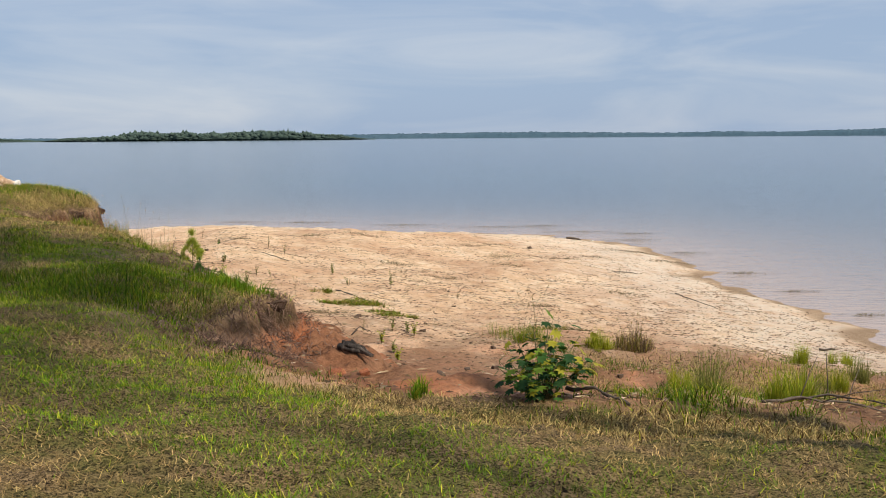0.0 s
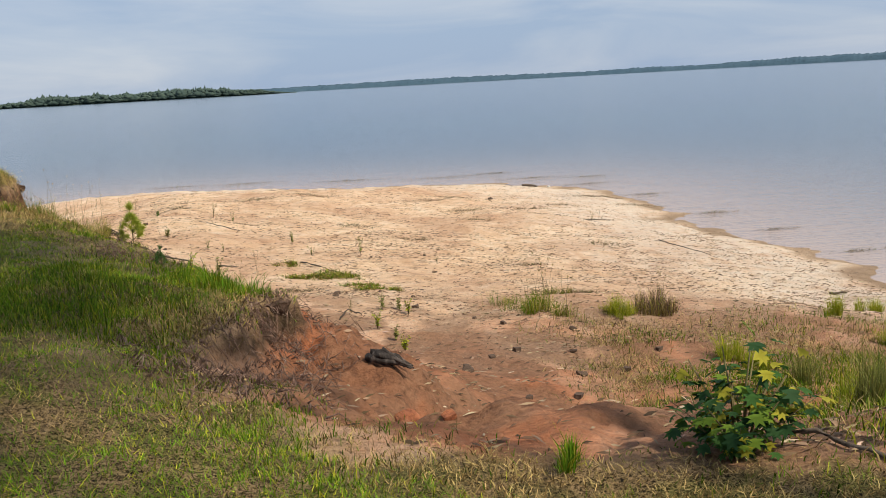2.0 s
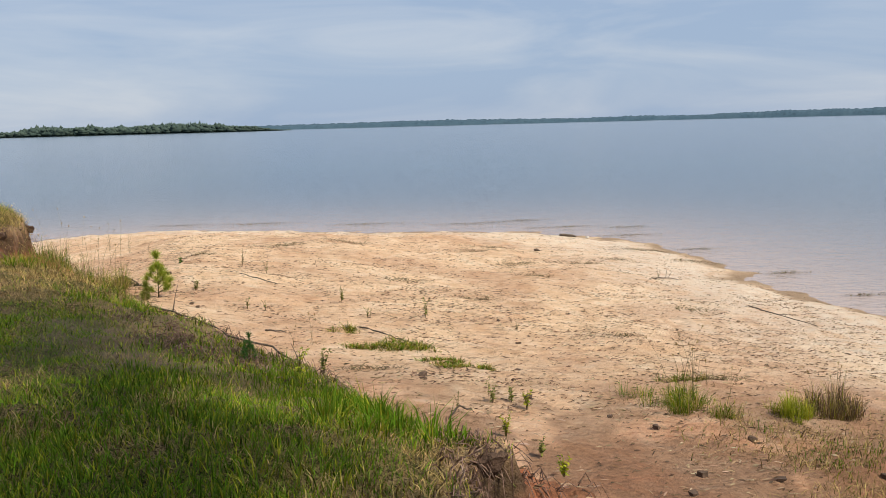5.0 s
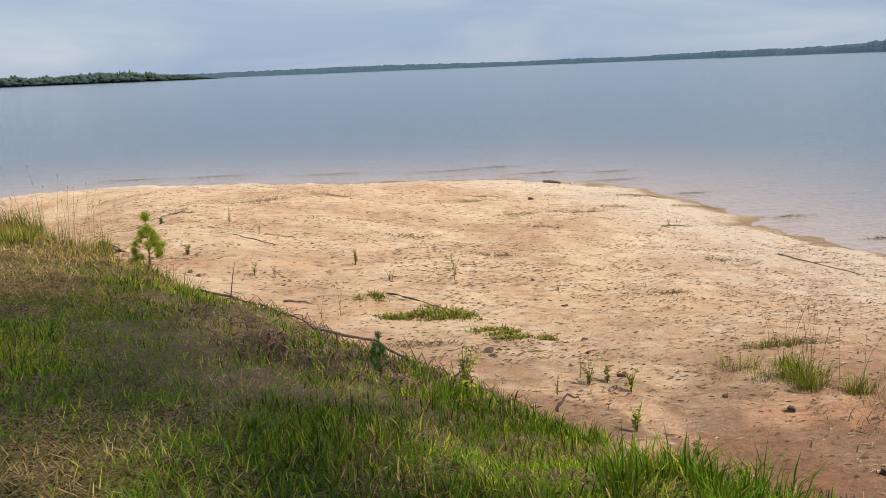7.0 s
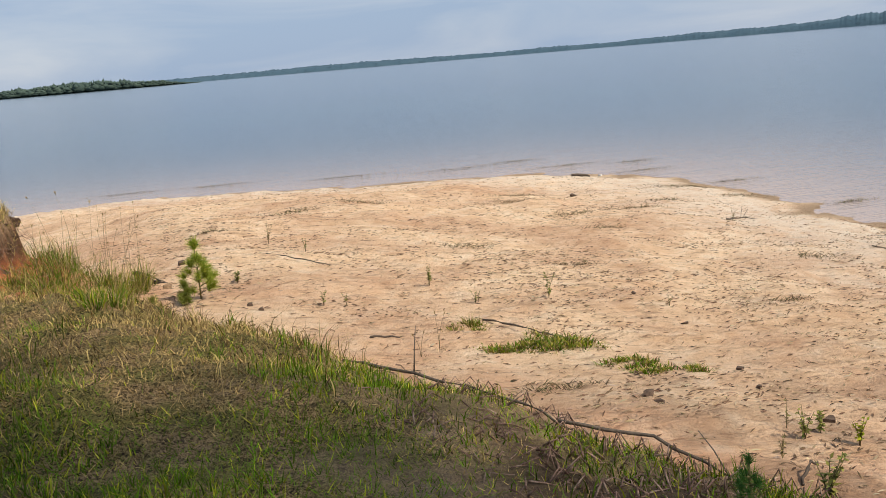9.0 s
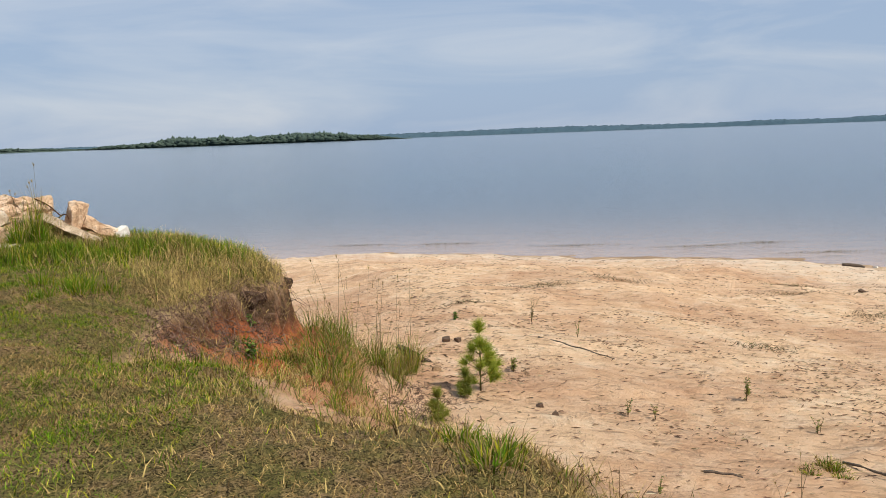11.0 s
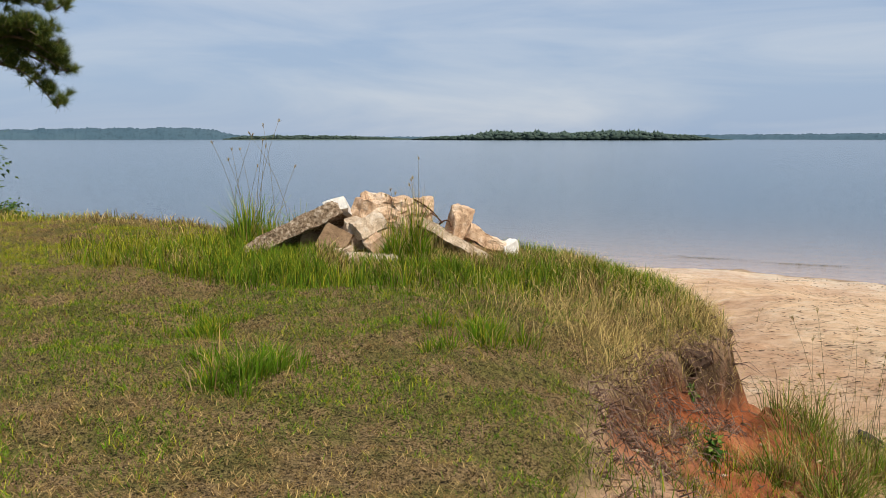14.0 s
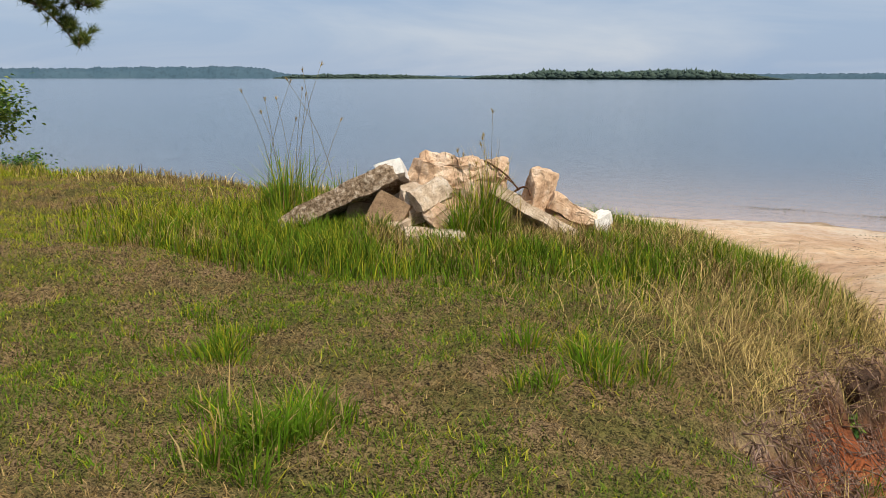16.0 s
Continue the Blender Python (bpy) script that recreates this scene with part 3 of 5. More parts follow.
rubble("concrete_block", (0.34, 0.13, 0.46), -0.74, -0.44, 0.30, -14, 24, -20, M_BROWNROCK, "brown smooth-faced tilted concrete block", 12, rough=0.05)
rubble("concrete_block", (0.20, 0.16, 0.26), -0.60, -0.50, 0.18, 5, -12, 20, M_CONCRETE, "small pale broken concrete lump in grass", 13)
rubble("concrete_block", (0.20, 0.20, 0.34), -0.50, -0.36, 0.44, 10, -8, 30, M_CONCRETE, "pale jagged concrete lump wedged in the heap", 14, rough=0.16)
rubble("concrete_block", (0.34, 0.26, 0.20), -0.34, -0.42, 0.53, -16, -22, 24, M_CONCRETE, "block with a dark underside and pale top", 15)
rubble("concrete_block", (0.26, 0.18, 0.22), -0.24, -0.50, 0.34, 22, 38, 55, M_TANROCK, "small tan broken concrete lump", 16)
rubble("concrete_slab", (0.54, 0.34, 0.09), -0.28, -0.66, 0.20, 3, 2, 6, M_CONCRETE, "flat grey slab lying at the foot of the heap", 17, rough=0.09)
rubble("boulder", (0.82, 0.55, 0.76), -0.10, 0.25, 0.42, -12, 8, 8, M_TANROCK, "large tan rough-faced concrete boulder topping the heap", 18, cuts=5, rough=0.15, chop=0.30)
rubble("concrete_block", (0.30, 0.24, 0.3), -0.38, 0.10, 0.62, 8, 20, 30, M_TANROCK, "pale tan broken shoulder of the heap", 19, rough=0.14)
rubble("concrete_slab", (1.44, 0.50, 0.11), 0.86, -0.05, 0.13, -22, 31, -4, M_CONCRETE, "long thin pale slab leaning down into grass", 20, cuts=5, chop=0.14, rough=0.20)
rubble("concrete_post", (0.25, 0.24, 0.62), 0.70, 0.10, 0.41, 4, 9, 20, M_TANROCK, "upright tan concrete stub standing in the heap", 21, chop=0.22, rough=0.16)
rubble("concrete_block", (0.50, 0.30, 0.17), 1.02, 0.06, 0.30, -8, 30, 8, M_TANROCK, "tan tilted block beside the upright stub", 22, chop=0.22, rough=0.24)
rubble("concrete_block", (0.46, 0.3, 0.12), 1.02, 0.02, 0.14, -6, 32, 2, M_BROWNROCK, "dark brown block under a tilted block", 23)
rubble("concrete_block", (0.20, 0.17, 0.27), 1.31, 0.05, 0.17, 6, -18, 30, M_WHITE, "white broken block at the end of the heap", 24, rough=0.14, chop=0.2)
rubble("concrete_block", (0.5, 0.5, 0.4), 0.35, 0.15, 0.25, 5, 10, 25, M_BROWNROCK, "brown concrete block half buried in the heap", 25)
rubble("concrete_block", (0.6, 0.5, 0.3), -0.75, 0.25, 0.25, 5, -10, 15, M_BROWNROCK, "brown concrete block half buried in the heap", 26)
for k, (a, b, c) in enumerate((((0.18, 0.1, 0.80), (0.36, 0.0, 0.72), (0.46, -0.02, 0.60)), ((0.20, 0.12, 0.70), (0.42, 0.05, 0.66), (0.52, 0.05, 0.52)), ((0.48, 0.1, 0.5), (0.60, 0.0, 0.62), (0.62, -0.05, 0.48)))):
    pts = [Vector(rub(*a)).lerp(Vector(rub(*b)), i / 5) + (Vector(rub(*b)).lerp(Vector(rub(*c)), i / 5) - Vector(rub(*a)).lerp(Vector(rub(*b)), i / 5)) * (i / 5) for i in range(6)]
    tagged(part("rebar", tube(pts, 0.011, 0.009, 6), M_RUST), "bent rusty steel bar sticking out of concrete", "rebar", "bent bars in the heap")


# ---- pines and bush by the water ----
def pine_tree(x, y, radius, tall, limbs, label, seed):
    rng = np.random.default_rng(seed)
    t = stand("pine_tree", x, y, label, "tree", "shore pines", sink=0.1)
    pts = [(0.05 * math.sin(i * 0.7 + seed) * i * 0.25 - 0.012 * i * i * 0.3, 0.03 * i, tall * i / 12) for i in range(13)]
    rad = lambda z: radius * (1.0 - 0.75 * z / tall)
    v, f = tube(pts, radius, radius * 0.25, 14, 0.09, seed)
    flare = np.clip(1 - v[:, 2] / 0.7, 0, 1) ** 2 * 0.35
    v[:, :2] *= (1 + flare)[:, None]
    part("trunk", (v, f), M_BARK, t, "grey-brown scaly bark", smooth_faces=True)
    for z0, bearing, reach, droop in limbs:
        d = np.array([math.sin(radians(bearing)), math.cos(radians(bearing)), 0])
        s = np.array([d[1], -d[0], 0])
        i0 = z0 / tall * 12
        c = np.array(pts[int(i0)]) + (np.array(pts[min(int(i0) + 1, 12)]) - np.array(pts[int(i0)])) * (i0 % 1)
        axis = [c + d * reach * u + np.array([0, 0, 1]) * (0.25 * reach * math.sin(u * 2.4) - droop * u * u) + s * 0.06 * reach * math.sin(5 * u + seed) for u in np.linspace(0, 1, 9)]
        limb = part("limb", tube(axis, 0.035 + 0.012 * reach, 0.008, 6), M_BARK, t)
        tw, nd = [], []
        for i in range(3, 9):
            for side in (-1, 1, 0):
                e = axis[i] + s * side * rng.uniform(0.12, 0.36) * reach * 0.5 + d * rng.uniform(0.02, 0.25) + np.array([0, 0, rng.uniform(-0.02, 0.22)])
                tw.append(tube([axis[i], (axis[i] + e) / 2 + np.array([0, 0, -0.03]), e], 0.010, 0.004, 4))
                for q in range(4):
                    a = axis[i] + (e - axis[i]) * rng.uniform(0.5, 1.05) + rng.normal(0, 0.05, 3)
                    nd.append(needles(a, (e - axis[i]) + np.array([0, 0, 0.10]), 70, 0.19, 0.75, rng, 0.0045))
        tagged(part("twig", joined(tw), M_BARK, limb), kind="stuff")
        n = joined(nd)
        per = len(n[0]) // 3
        col = blend(rng, per, ((0.10, 0.135, 0.03), (0.055, 0.085, 0.022), (0.20, 0.20, 0.05)), (5, 4, 2))
        tagged(part("foliage", n, M_NEEDLE, limb, "dark and yellowish green needle brushes", np.repeat(col, 3, 0)), kind="stuff")
    return t


pine_tree(-22.2, 25.9, 0.122, 11.0, [(2.55, 48, 1.42, 0.80), (2.78, 46, 1.52, 0.42), (2.72, 30, 1.4, 0.3), (2.9, 60, 1.4, 0.25), (2.9, 15, 1.5, 0.2), (3.0, 75, 1.4, 0.1), (2.75, -85, 1.3, 0.3), (3.2, -70, 1.6, 0.2), (3.5, 45, 1.5, 0.1), (4.6, 100, 1.6, 0.0), (5.4, 10, 2.0, 0.0), (6.3, 190, 1.9, 0.0),
                                     (7.2, 70, 1.7, -0.1), (8.2, 300, 1.5, -0.2), (9.2, 140, 1.2, -0.2), (10.2, 30, 0.9, -0.2)],
          "slim pine tree with drooping lower limbs by the water", 2)
pine_tree(-20.98, 24.35, 0.19, 13.0, [(2.7, -60, 1.8, 0.3), (4.6, -20, 2.0, 0.1), (5.6, 120, 2.2, 0.0), (6.8, 230, 2.2, 0.0), (8.0, 30, 2.0, -0.1), (9.4, 160, 1.8, -0.2), (10.8, 280, 1.5, -0.2), (12.0, 60, 1.1, -0.2)],
          "thick pine trunk with flaking bark on the lawn", 5)
# three tall unseen pines added beside the path, whose high crowns shade the hummock
HIGH = [(13.2 + 0.25 * k, 137.5 * k, 2.7 - 0.06 * k, 0.3 - 0.03 * k) for k in range(18)]
pine_tree(4.85, 2.55, 0.13, 18.5, HIGH, "unseen tall pine added so its high crown shades the lawn", 8)
pine_tree(4.1, 4.2, 0.13, 18.5, HIGH, "unseen tall pine added so its high crown shades the lawn", 9)
pine_tree(5.5, -0.25, 0.13, 18.5, HIGH, "unseen tall pine added so its high crown shades the lawn", 10)


def bush(name, x, y, w, h, count, label, cols, seed, leaf=0.075, z=None):
    rng = np.random.default_rng(seed)
    t = stand(name, x, y, label, "bush", z=z)
    stems, ends = [], []
    for k in range(11):
        a, r = rng.uniform(0, 6.28), rng.uniform(0.2, 1.0) * w * 0.5
        e = np.array([math.cos(a) * r, math.sin(a) * r, h * rng.uniform(0.55, 0.95)])
        stems.append(tube([(0, 0, -0.05), e * np.array([0.35, 0.35, 0.5]), e], 0.02, 0.006, 5))
        ends.append(e)
    tagged(part("stem", joined(stems), M_STEM, t), kind="stuff")
    lv, lt, lc, off = [], [], [], 0
    shape = leaf_shape(leaf, leaf * 0.5)
    centres = [e * rng.uniform(0.45, 1.05) + rng.normal(0, 0.10, 3) * w * 0.6 for e in ends for _ in range(3)]
    for k in range(count):
        c = centres[k % len(centres)]
        p = c + rng.normal(0, 0.11, 3) * np.array([w, w, h * 0.9])
        p[2] = max(p[2], 0.04)
        lv.append(turned(shape[0], rng.uniform(0, 6.28), rng.uniform(-0.9, 0.5), rng.uniform(-0.6, 0.6), p, rng.uniform(0.7, 1.4)))
        lt.append(shape[1] + off)
        off += len(shape[0])
        lc.append(np.repeat(blend(rng, 1, cols, (5, 3, 2)), len(shape[0]), 0))
    tagged(part("foliage", (np.concatenate(lv), np.concatenate(lt)), M_LEAF, t, "", np.concatenate(lc)), kind="stuff")
    return t


LEAFY = ((0.075, 0.15, 0.03), (0.05, 0.10, 0.025), (0.20, 0.27, 0.05))
bush("bush", -25.4, 27.8, 2.2, 1.75, 6500, "bushy green shrub with bright leaves behind pine trunks", ((0.14, 0.23, 0.03), (0.06, 0.12, 0.03), (0.32, 0.38, 0.06)), 31, 0.11, z=-0.3)
bush("low_bush", -22.4, 26.5, 1.2, 0.42, 1200, "low green scrub at the foot of the pines", LEAFY, 32, 0.07)
bush("low_bush", -24.0, 25.9, 1.4, 0.6, 1200, "low green scrub at the foot of the pines", LEAFY, 33, 0.08)


# ---- young sweetgum-leaved shrub on the bank ----
def star_shrub(x, y, label, seed):
    rng = np.random.default_rng(seed)
    t = stand("shrub", x, y, label, "shrub", sink=0.06)
    greens = [(0.055, 0.125, 0.03), (0.15, 0.23, 0.03), (0.032, 0.075, 0.026), (0.34, 0.31, 0.035)]
    masters = []
    for g in greens:
        v, f = leaf_shape(0.088, 0.08, 5)
        me = raw_mesh("leaf", v, f, M_LEAF)
        point_colors(me, "tint", np.repeat(np.array([g]), len(v), 0) * np.linspace(0.85, 1.15, len(v))[:, None])
        masters.append(me)
    for k in range(21):
        a = k * 0.74 + rng.uniform(-0.3, 0.3)
        r = rng.uniform(0.10, 0.38)
        tall = rng.uniform(0.26, 0.56) * (1.2 - r * 0.8)
        if k == 8:
            r, tall = 0.05, 0.66
        e = np.array([math.cos(a) * r, math.sin(a) * r, tall])
        axis = [np.array([0.02 * math.cos(a), 0.02 * math.sin(a), 0]), e * np.array([0.45, 0.45, 0.55]), e]
        stem = part("stem", tube(axis, 0.009, 0.003, 5), M_STEM, t)
        for j in range(15):
            u = rng.uniform(-0.35, 1.0)
            p = axis[1] * (1 - u) * 1.0 + e * u + rng.normal(0, 0.045, 3)
            yellow = (r > 0.28 and math.cos(a) > 0.2 and rng.random() < 0.55) or rng.random() < 0.09
            lf = new("leaf", masters[3] if yellow else masters[int(rng.integers(0, 3))])
            lf.parent = stem
            yaw = math.atan2(p[1], p[0]) - math.pi / 2 + rng.uniform(-1.1, 1.1)
            lf.matrix_basis = Matrix.LocRotScale(Vector(p), Euler((rng.uniform(-0.9, 0.15), rng.uniform(-0.5, 0.5), yaw)), Vector((1, 1, 1)) * rng.uniform(0.7, 1.25))
    return t


star_shrub(0.72, 6.30, "young leafy shrub with dark green star-shaped leaves", 41)


# ---- pine seedlings on the sand ----
def pine_seedling(x, y, tall, label, seed, cols=((0.30, 0.37, 0.045), (0.20, 0.28, 0.035), (0.42, 0.43, 0.07)), whorls=6, length=0.19, dens=1.0):
    rng = np.random.default_rng(seed)
    t = stand("pine_seedling", x, y, label, "seedling", "pine seedlings", sink=0.02)
    part("stem", tube([(0, 0, 0), (0.01, 0.01, tall * 0.5), (0, 0.015, tall * 0.94)], 0.014, 0.005, 6), M_STEM, t)
    nd = [needles((0, 0.012, tall * 0.90), (0, 0, 1), int(420 * dens), length, 0.6, rng, 0.0032 * dens)]
    tw = []
    for k in range(whorls):
        z = tall * (0.14 + 0.62 * k / whorls)
        for j in range(4):
            a = rng.uniform(0, 6.28)
            r = tall * (0.27 - 0.20 * k / whorls) * rng.uniform(0.6, 1.1)
            e = np.array([math.cos(a) * r, math.sin(a) * r, z + r * 0.55])
            tw.append(tube([(0, 0, z), e], 0.006, 0.003, 4))
            nd.append(needles(e, (e[0], e[1], r * 1.6), int(170 * dens), length * 0.85, 0.75, rng, 0.0028 * dens))
    tagged(part("twig", joined(tw), M_STEM, t), kind="stuff")
    n = joined(nd)
    tagged(part("foliage", n, M_NEEDLE, t, "", np.repeat(blend(rng, len(n[0]) // 3, cols, (4, 3, 3)), 3, 0)), kind="stuff")
    return t


pine_seedling(-6.90, 23.75, 1.02, "waist-high green pine seedling on pale sand", 51)
pine_seedling(-7.10, 23.55, 0.36, "small yellow-green pine seedling beside a taller one", 52, ((0.2, 0.24, 0.04), (0.13, 0.17, 0.03), (0.3, 0.3, 0.07)), 3, 0.14)
pine_seedling(-7.42, 22.4, 0.42, "small yellow-green pine seedling on sand", 53, ((0.24, 0.26, 0.05), (0.16, 0.19, 0.035), (0.33, 0.31, 0.07)), 3, 0.14)
pine_seedling(-3.66, 12.95, 0.27, "dark green slender pine seedling at the bank's edge", 54, ((0.06, 0.15, 0.03), (0.09, 0.19, 0.04), (0.05, 0.11, 0.03)), 5, 0.06, 0.4)


# ---- small weeds standing on the sand ----
def weed(x, y, tall, label, seed, stems=3, bushy=1.0, cols=LEAFY, leaf=0.05, group="weeds on the sand", name="weed"):
    rng = np.random.default_rng(seed)
    t = stand(name, x, y, label, "weed", group, sink=0.01)
    tb, lv, lt, lc, off = [], [], [], [], 0
    shape = leaf_shape(leaf, leaf * 0.5)
    for k in range(stems):
        a, r = rng.uniform(0, 6.28), tall * rng.uniform(0.05, 0.32) * bushy
        e = np.array([math.cos(a) * r, math.sin(a) * r, tall * rng.uniform(0.7, 1.0)])
        m = e * np.array([0.3, 0.3, 0.55])
        tb.append(tube([(0, 0, 0), m, e], 0.005, 0.002, 4))
        for j in range(int(15 * tall / 0.35) + 5):
            u = rng.uniform(0.18, 1.0)
            p = (m * (u / 0.55) if u < 0.55 else m + (e - m) * (u - 0.55) / 0.45)
            lv.append(turned(shape[0], rng.uniform(0, 6.28), rng.uniform(-0.5, 1.1), rng.uniform(-0.6, 0.6), p, rng.uniform(0.6, 1.2) * (1.15 - 0.5 * u)))
            lt.append(shape[1] + off)
            off += len(shape[0])
            lc.append(np.repeat(blend(rng, 1, cols, (4, 3, 3)), len(shape[0]), 0))
    tagged(part("stem", joined(tb), M_STEM, t), kind="stuff")
    tagged(part("foliage", (np.concatenate(lv), np.concatenate(lt)), M_LEAF, t, "", np.concatenate(lc)), kind="stuff")
    return t


OLIVE = ((0.19, 0.20, 0.05), (0.13, 0.14, 0.04), (0.30, 0.29, 0.08))
DRYW = ((0.24, 0.17, 0.08), (0.17, 0.13, 0.06), (0.30, 0.25, 0.10))
LIME = ((0.30, 0.34, 0.025), (0.21, 0.26, 0.02), (0.42, 0.41, 0.04))
for k, (x, y, tall, stems, cols, leaf) in enumerate((
        (-5.88, 29.0, 0.56, 3, DRYW, 0.05), (-5.12, 27.8, 0.36, 2, OLIVE, 0.05), (-3.15, 24.3, 0.36, 5, OLIVE, 0.06), (-1.42, 23.0, 0.52, 2, OLIVE, 0.08),
        (-5.02, 23.1, 0.35, 3, OLIVE, 0.05), (-4.66, 23.15, 0.34, 2, OLIVE, 0.05), (-2.6, 23.15, 0.26, 3, OLIVE, 0.05), (-6.4, 25.1, 0.24, 5, OLIVE, 0.06),
        (0.36, 22.35, 0.23, 2, DRYW, 0.05), (-1.0, 16.62, 0.36, 3, OLIVE, 0.06), (-0.58, 16.42, 0.30, 5, LIME, 0.06), (-1.52, 16.15, 0.26, 3, DRYW, 0.04),
        (-1.1, 14.95, 0.30, 4, LIME, 0.06), (-0.75, 13.6, 0.27, 5, LIME, 0.06), (-1.1, 15.0, 0.3, 2, OLIVE, 0.06), (-0.72, 16.8, 0.24, 5, OLIVE, 0.06),
        (-1.03, 16.87, 0.28, 1, DRYW, 0.05), (-0.85, 14.2, 0.26, 4, OLIVE, 0.06), (1.35, 15.3, 0.25, 1, DRYW, 0.04), (2.35, 14.3, 0.23, 1, DRYW, 0.06),
        (-7.35, 28.3, 0.18, 7, LEAFY, 0.07), (-6.4, 25.3, 0.2, 5, OLIVE, 0.05), (-5.1, 20.75, 0.22, 3, OLIVE, 0.05), (-3.2, 12.4, 0.26, 4, LIME, 0.05), (-3.05, 13.3, 0.3, 5, OLIVE, 0.05),
        (-2.55, 23.2, 0.24, 1, DRYW, 0.05), (6.35, 31.2, 0.38, 3, DRYW, 0.04), (-9.52, 21.9, 0.28, 6, LEAFY, 0.09), (-9.8, 23.05, 0.2, 5, LEAFY, 0.08))):
    what = {id(OLIVE): "olive green", id(DRYW): "dry brown", id(LIME): "yellow-green", id(LEAFY): "bright green"}[id(cols)]
    weed(x, y, tall, f"{'tall' if tall > 0.3 else 'small'} {what} weed growing from the sand", 100 + k, stems, 1.0, cols, leaf)

# upright feathery weeds on the damp right-hand flat
feathery = []
for k, (x, y, tall) in enumerate(((2.55, 8.0, 0.62), (2.9, 8.9, 0.5), (3.5, 9.75, 0.52), (5.05, 12.1, 0.66), (6.9, 16.4, 0.42), (8.2, 17.6, 0.46), (4.25, 12.45, 0.55), (3.8, 13.6, 0.46), (4.0, 13.3, 0.42),
                                  (5.6, 12.6, 0.5), (3.9, 9.9, 0.5), (3.1, 7.6, 0.55), (3.6, 8.3, 0.6), (3.0, 16.0, 0.46), (4.3, 8.6, 0.5), (5.2, 10.2, 0.55), (6.2, 12.4, 0.5), (6.6, 14.2, 0.5), (7.4, 15.2, 0.5))):
    feathery.append((x, y, tall, k))



# ---- grass clumps ----
def clump(x, y, rx_, ry_, count, tall, cols, weights, label, seed, stalks=0, stalk_h=0.8, name="grass_clump", group="grass clumps", wide=0.006, lean=0.6, category="grass"):
    rng = np.random.default_rng(seed)
    tufts = max(3, count // 70)
    a, r = rng.uniform(0, 6.28, tufts), np.sqrt(rng.random(tufts)) * 0.9
    own = rng.integers(0, tufts, count)
    tx, ty = x + (np.cos(a) * r * rx_)[own], y + (np.sin(a) * r * ry_)[own]
    r, high = r[own], rng.uniform(0.55, 1.15, tufts)[own]
    px, py = tx + rng.normal(0, 0.13, count) * rx_, ty + rng.normal(0, 0.13, count) * ry_
    z = land(px, py)[0]
    t = stand(name, x, y, label, category, group)
    c0 = np.array(t.location)
    P = np.stack([px, py, z - 0.01], 1) - c0
    az = np.arctan2(py - ty, px - tx) + rng.normal(0, 0.8, count)
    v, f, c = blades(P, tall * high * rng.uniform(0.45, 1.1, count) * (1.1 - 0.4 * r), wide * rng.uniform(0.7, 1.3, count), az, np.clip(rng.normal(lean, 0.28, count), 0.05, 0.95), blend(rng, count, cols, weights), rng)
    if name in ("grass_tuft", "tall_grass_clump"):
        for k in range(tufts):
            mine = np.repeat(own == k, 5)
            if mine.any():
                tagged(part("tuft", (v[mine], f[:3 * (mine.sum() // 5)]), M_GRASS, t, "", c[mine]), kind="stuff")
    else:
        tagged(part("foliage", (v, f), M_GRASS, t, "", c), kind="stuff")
    for k in range(stalks):
        i = int(rng.integers(0, count))
        h, b, ln = stalk_h * rng.uniform(0.65, 1.05), rng.uniform(0, 6.28), rng.uniform(0.05, 0.35)
        d = np.array([math.cos(b), math.sin(b), 0]) * ln * h
        axis = [P[i] + d * u * u + np.array([0, 0, h * (u - 0.12 * ln * u * u)]) for u in np.linspace(0, 1, 6)]
        st = part("stalk", tube(axis, 0.0036, 0.0016, 4), M_STEM, t, "thin dry stalk" if k == 0 else "")
        hd = needles(axis[-1], axis[-1] - axis[-2], 26, 0.05, 0.3, rng, 0.002)
        part("seed_head", hd, M_GRASS, st, "", np.repeat(blend(rng, 26, (STRAW, BROWN), (2, 1)), 3, 0))
    return t


MIXG = (GREEN, LUSH, YELLOW, STRAW, BROWN)
clump(-2.55, 20.9, 0.55, 0.35, 900, 0.12, MIXG, (3, 1, 2, 2, 3), "low green weedy grass patch on the sand", 201, wide=0.019, lean=0.85)
clump(-1.85, 20.9, 0.75, 0.45, 1700, 0.15, MIXG, (4, 1, 2, 2, 3), "low green weedy grass patch on the sand", 202, wide=0.019, lean=0.85)
clump(-1.30, 19.7, 0.55, 0.4, 1100, 0.13, MIXG, (4, 1, 2, 2, 3), "low green weedy grass patch on the sand", 203, wide=0.019, lean=0.85)
clump(-3.05, 21.75, 0.4, 0.25, 500, 0.16, MIXG, (2, 1, 2, 2, 2), "low matted brown-green weeds on the sand", 204, wide=0.011, lean=0.8)
clump(-0.8, 19.3, 0.45, 0.2, 380, 0.15, MIXG, (3, 1, 2, 2, 2), "low matted brown-green weeds on the sand", 205, wide=0.011, lean=0.8)
clump(1.40, 16.9, 0.62, 0.55, 1100, 0.42, MIXG, (4, 3, 3, 2, 0), "bright green grass clump with tall dry stalks", 206, 8, 1.0, lean=0.5)
clump(1.75, 16.2, 0.45, 0.35, 500, 0.42, MIXG, (3, 2, 3, 3, 1), "green and straw grass clump on the sand", 207, 5, 0.85)
clump(2.2, 18.4, 0.4, 0.3, 500, 0.25, MIXG, (2, 1, 2, 3, 2), "thin weedy grass clump on the sand", 208, 2, 0.5)
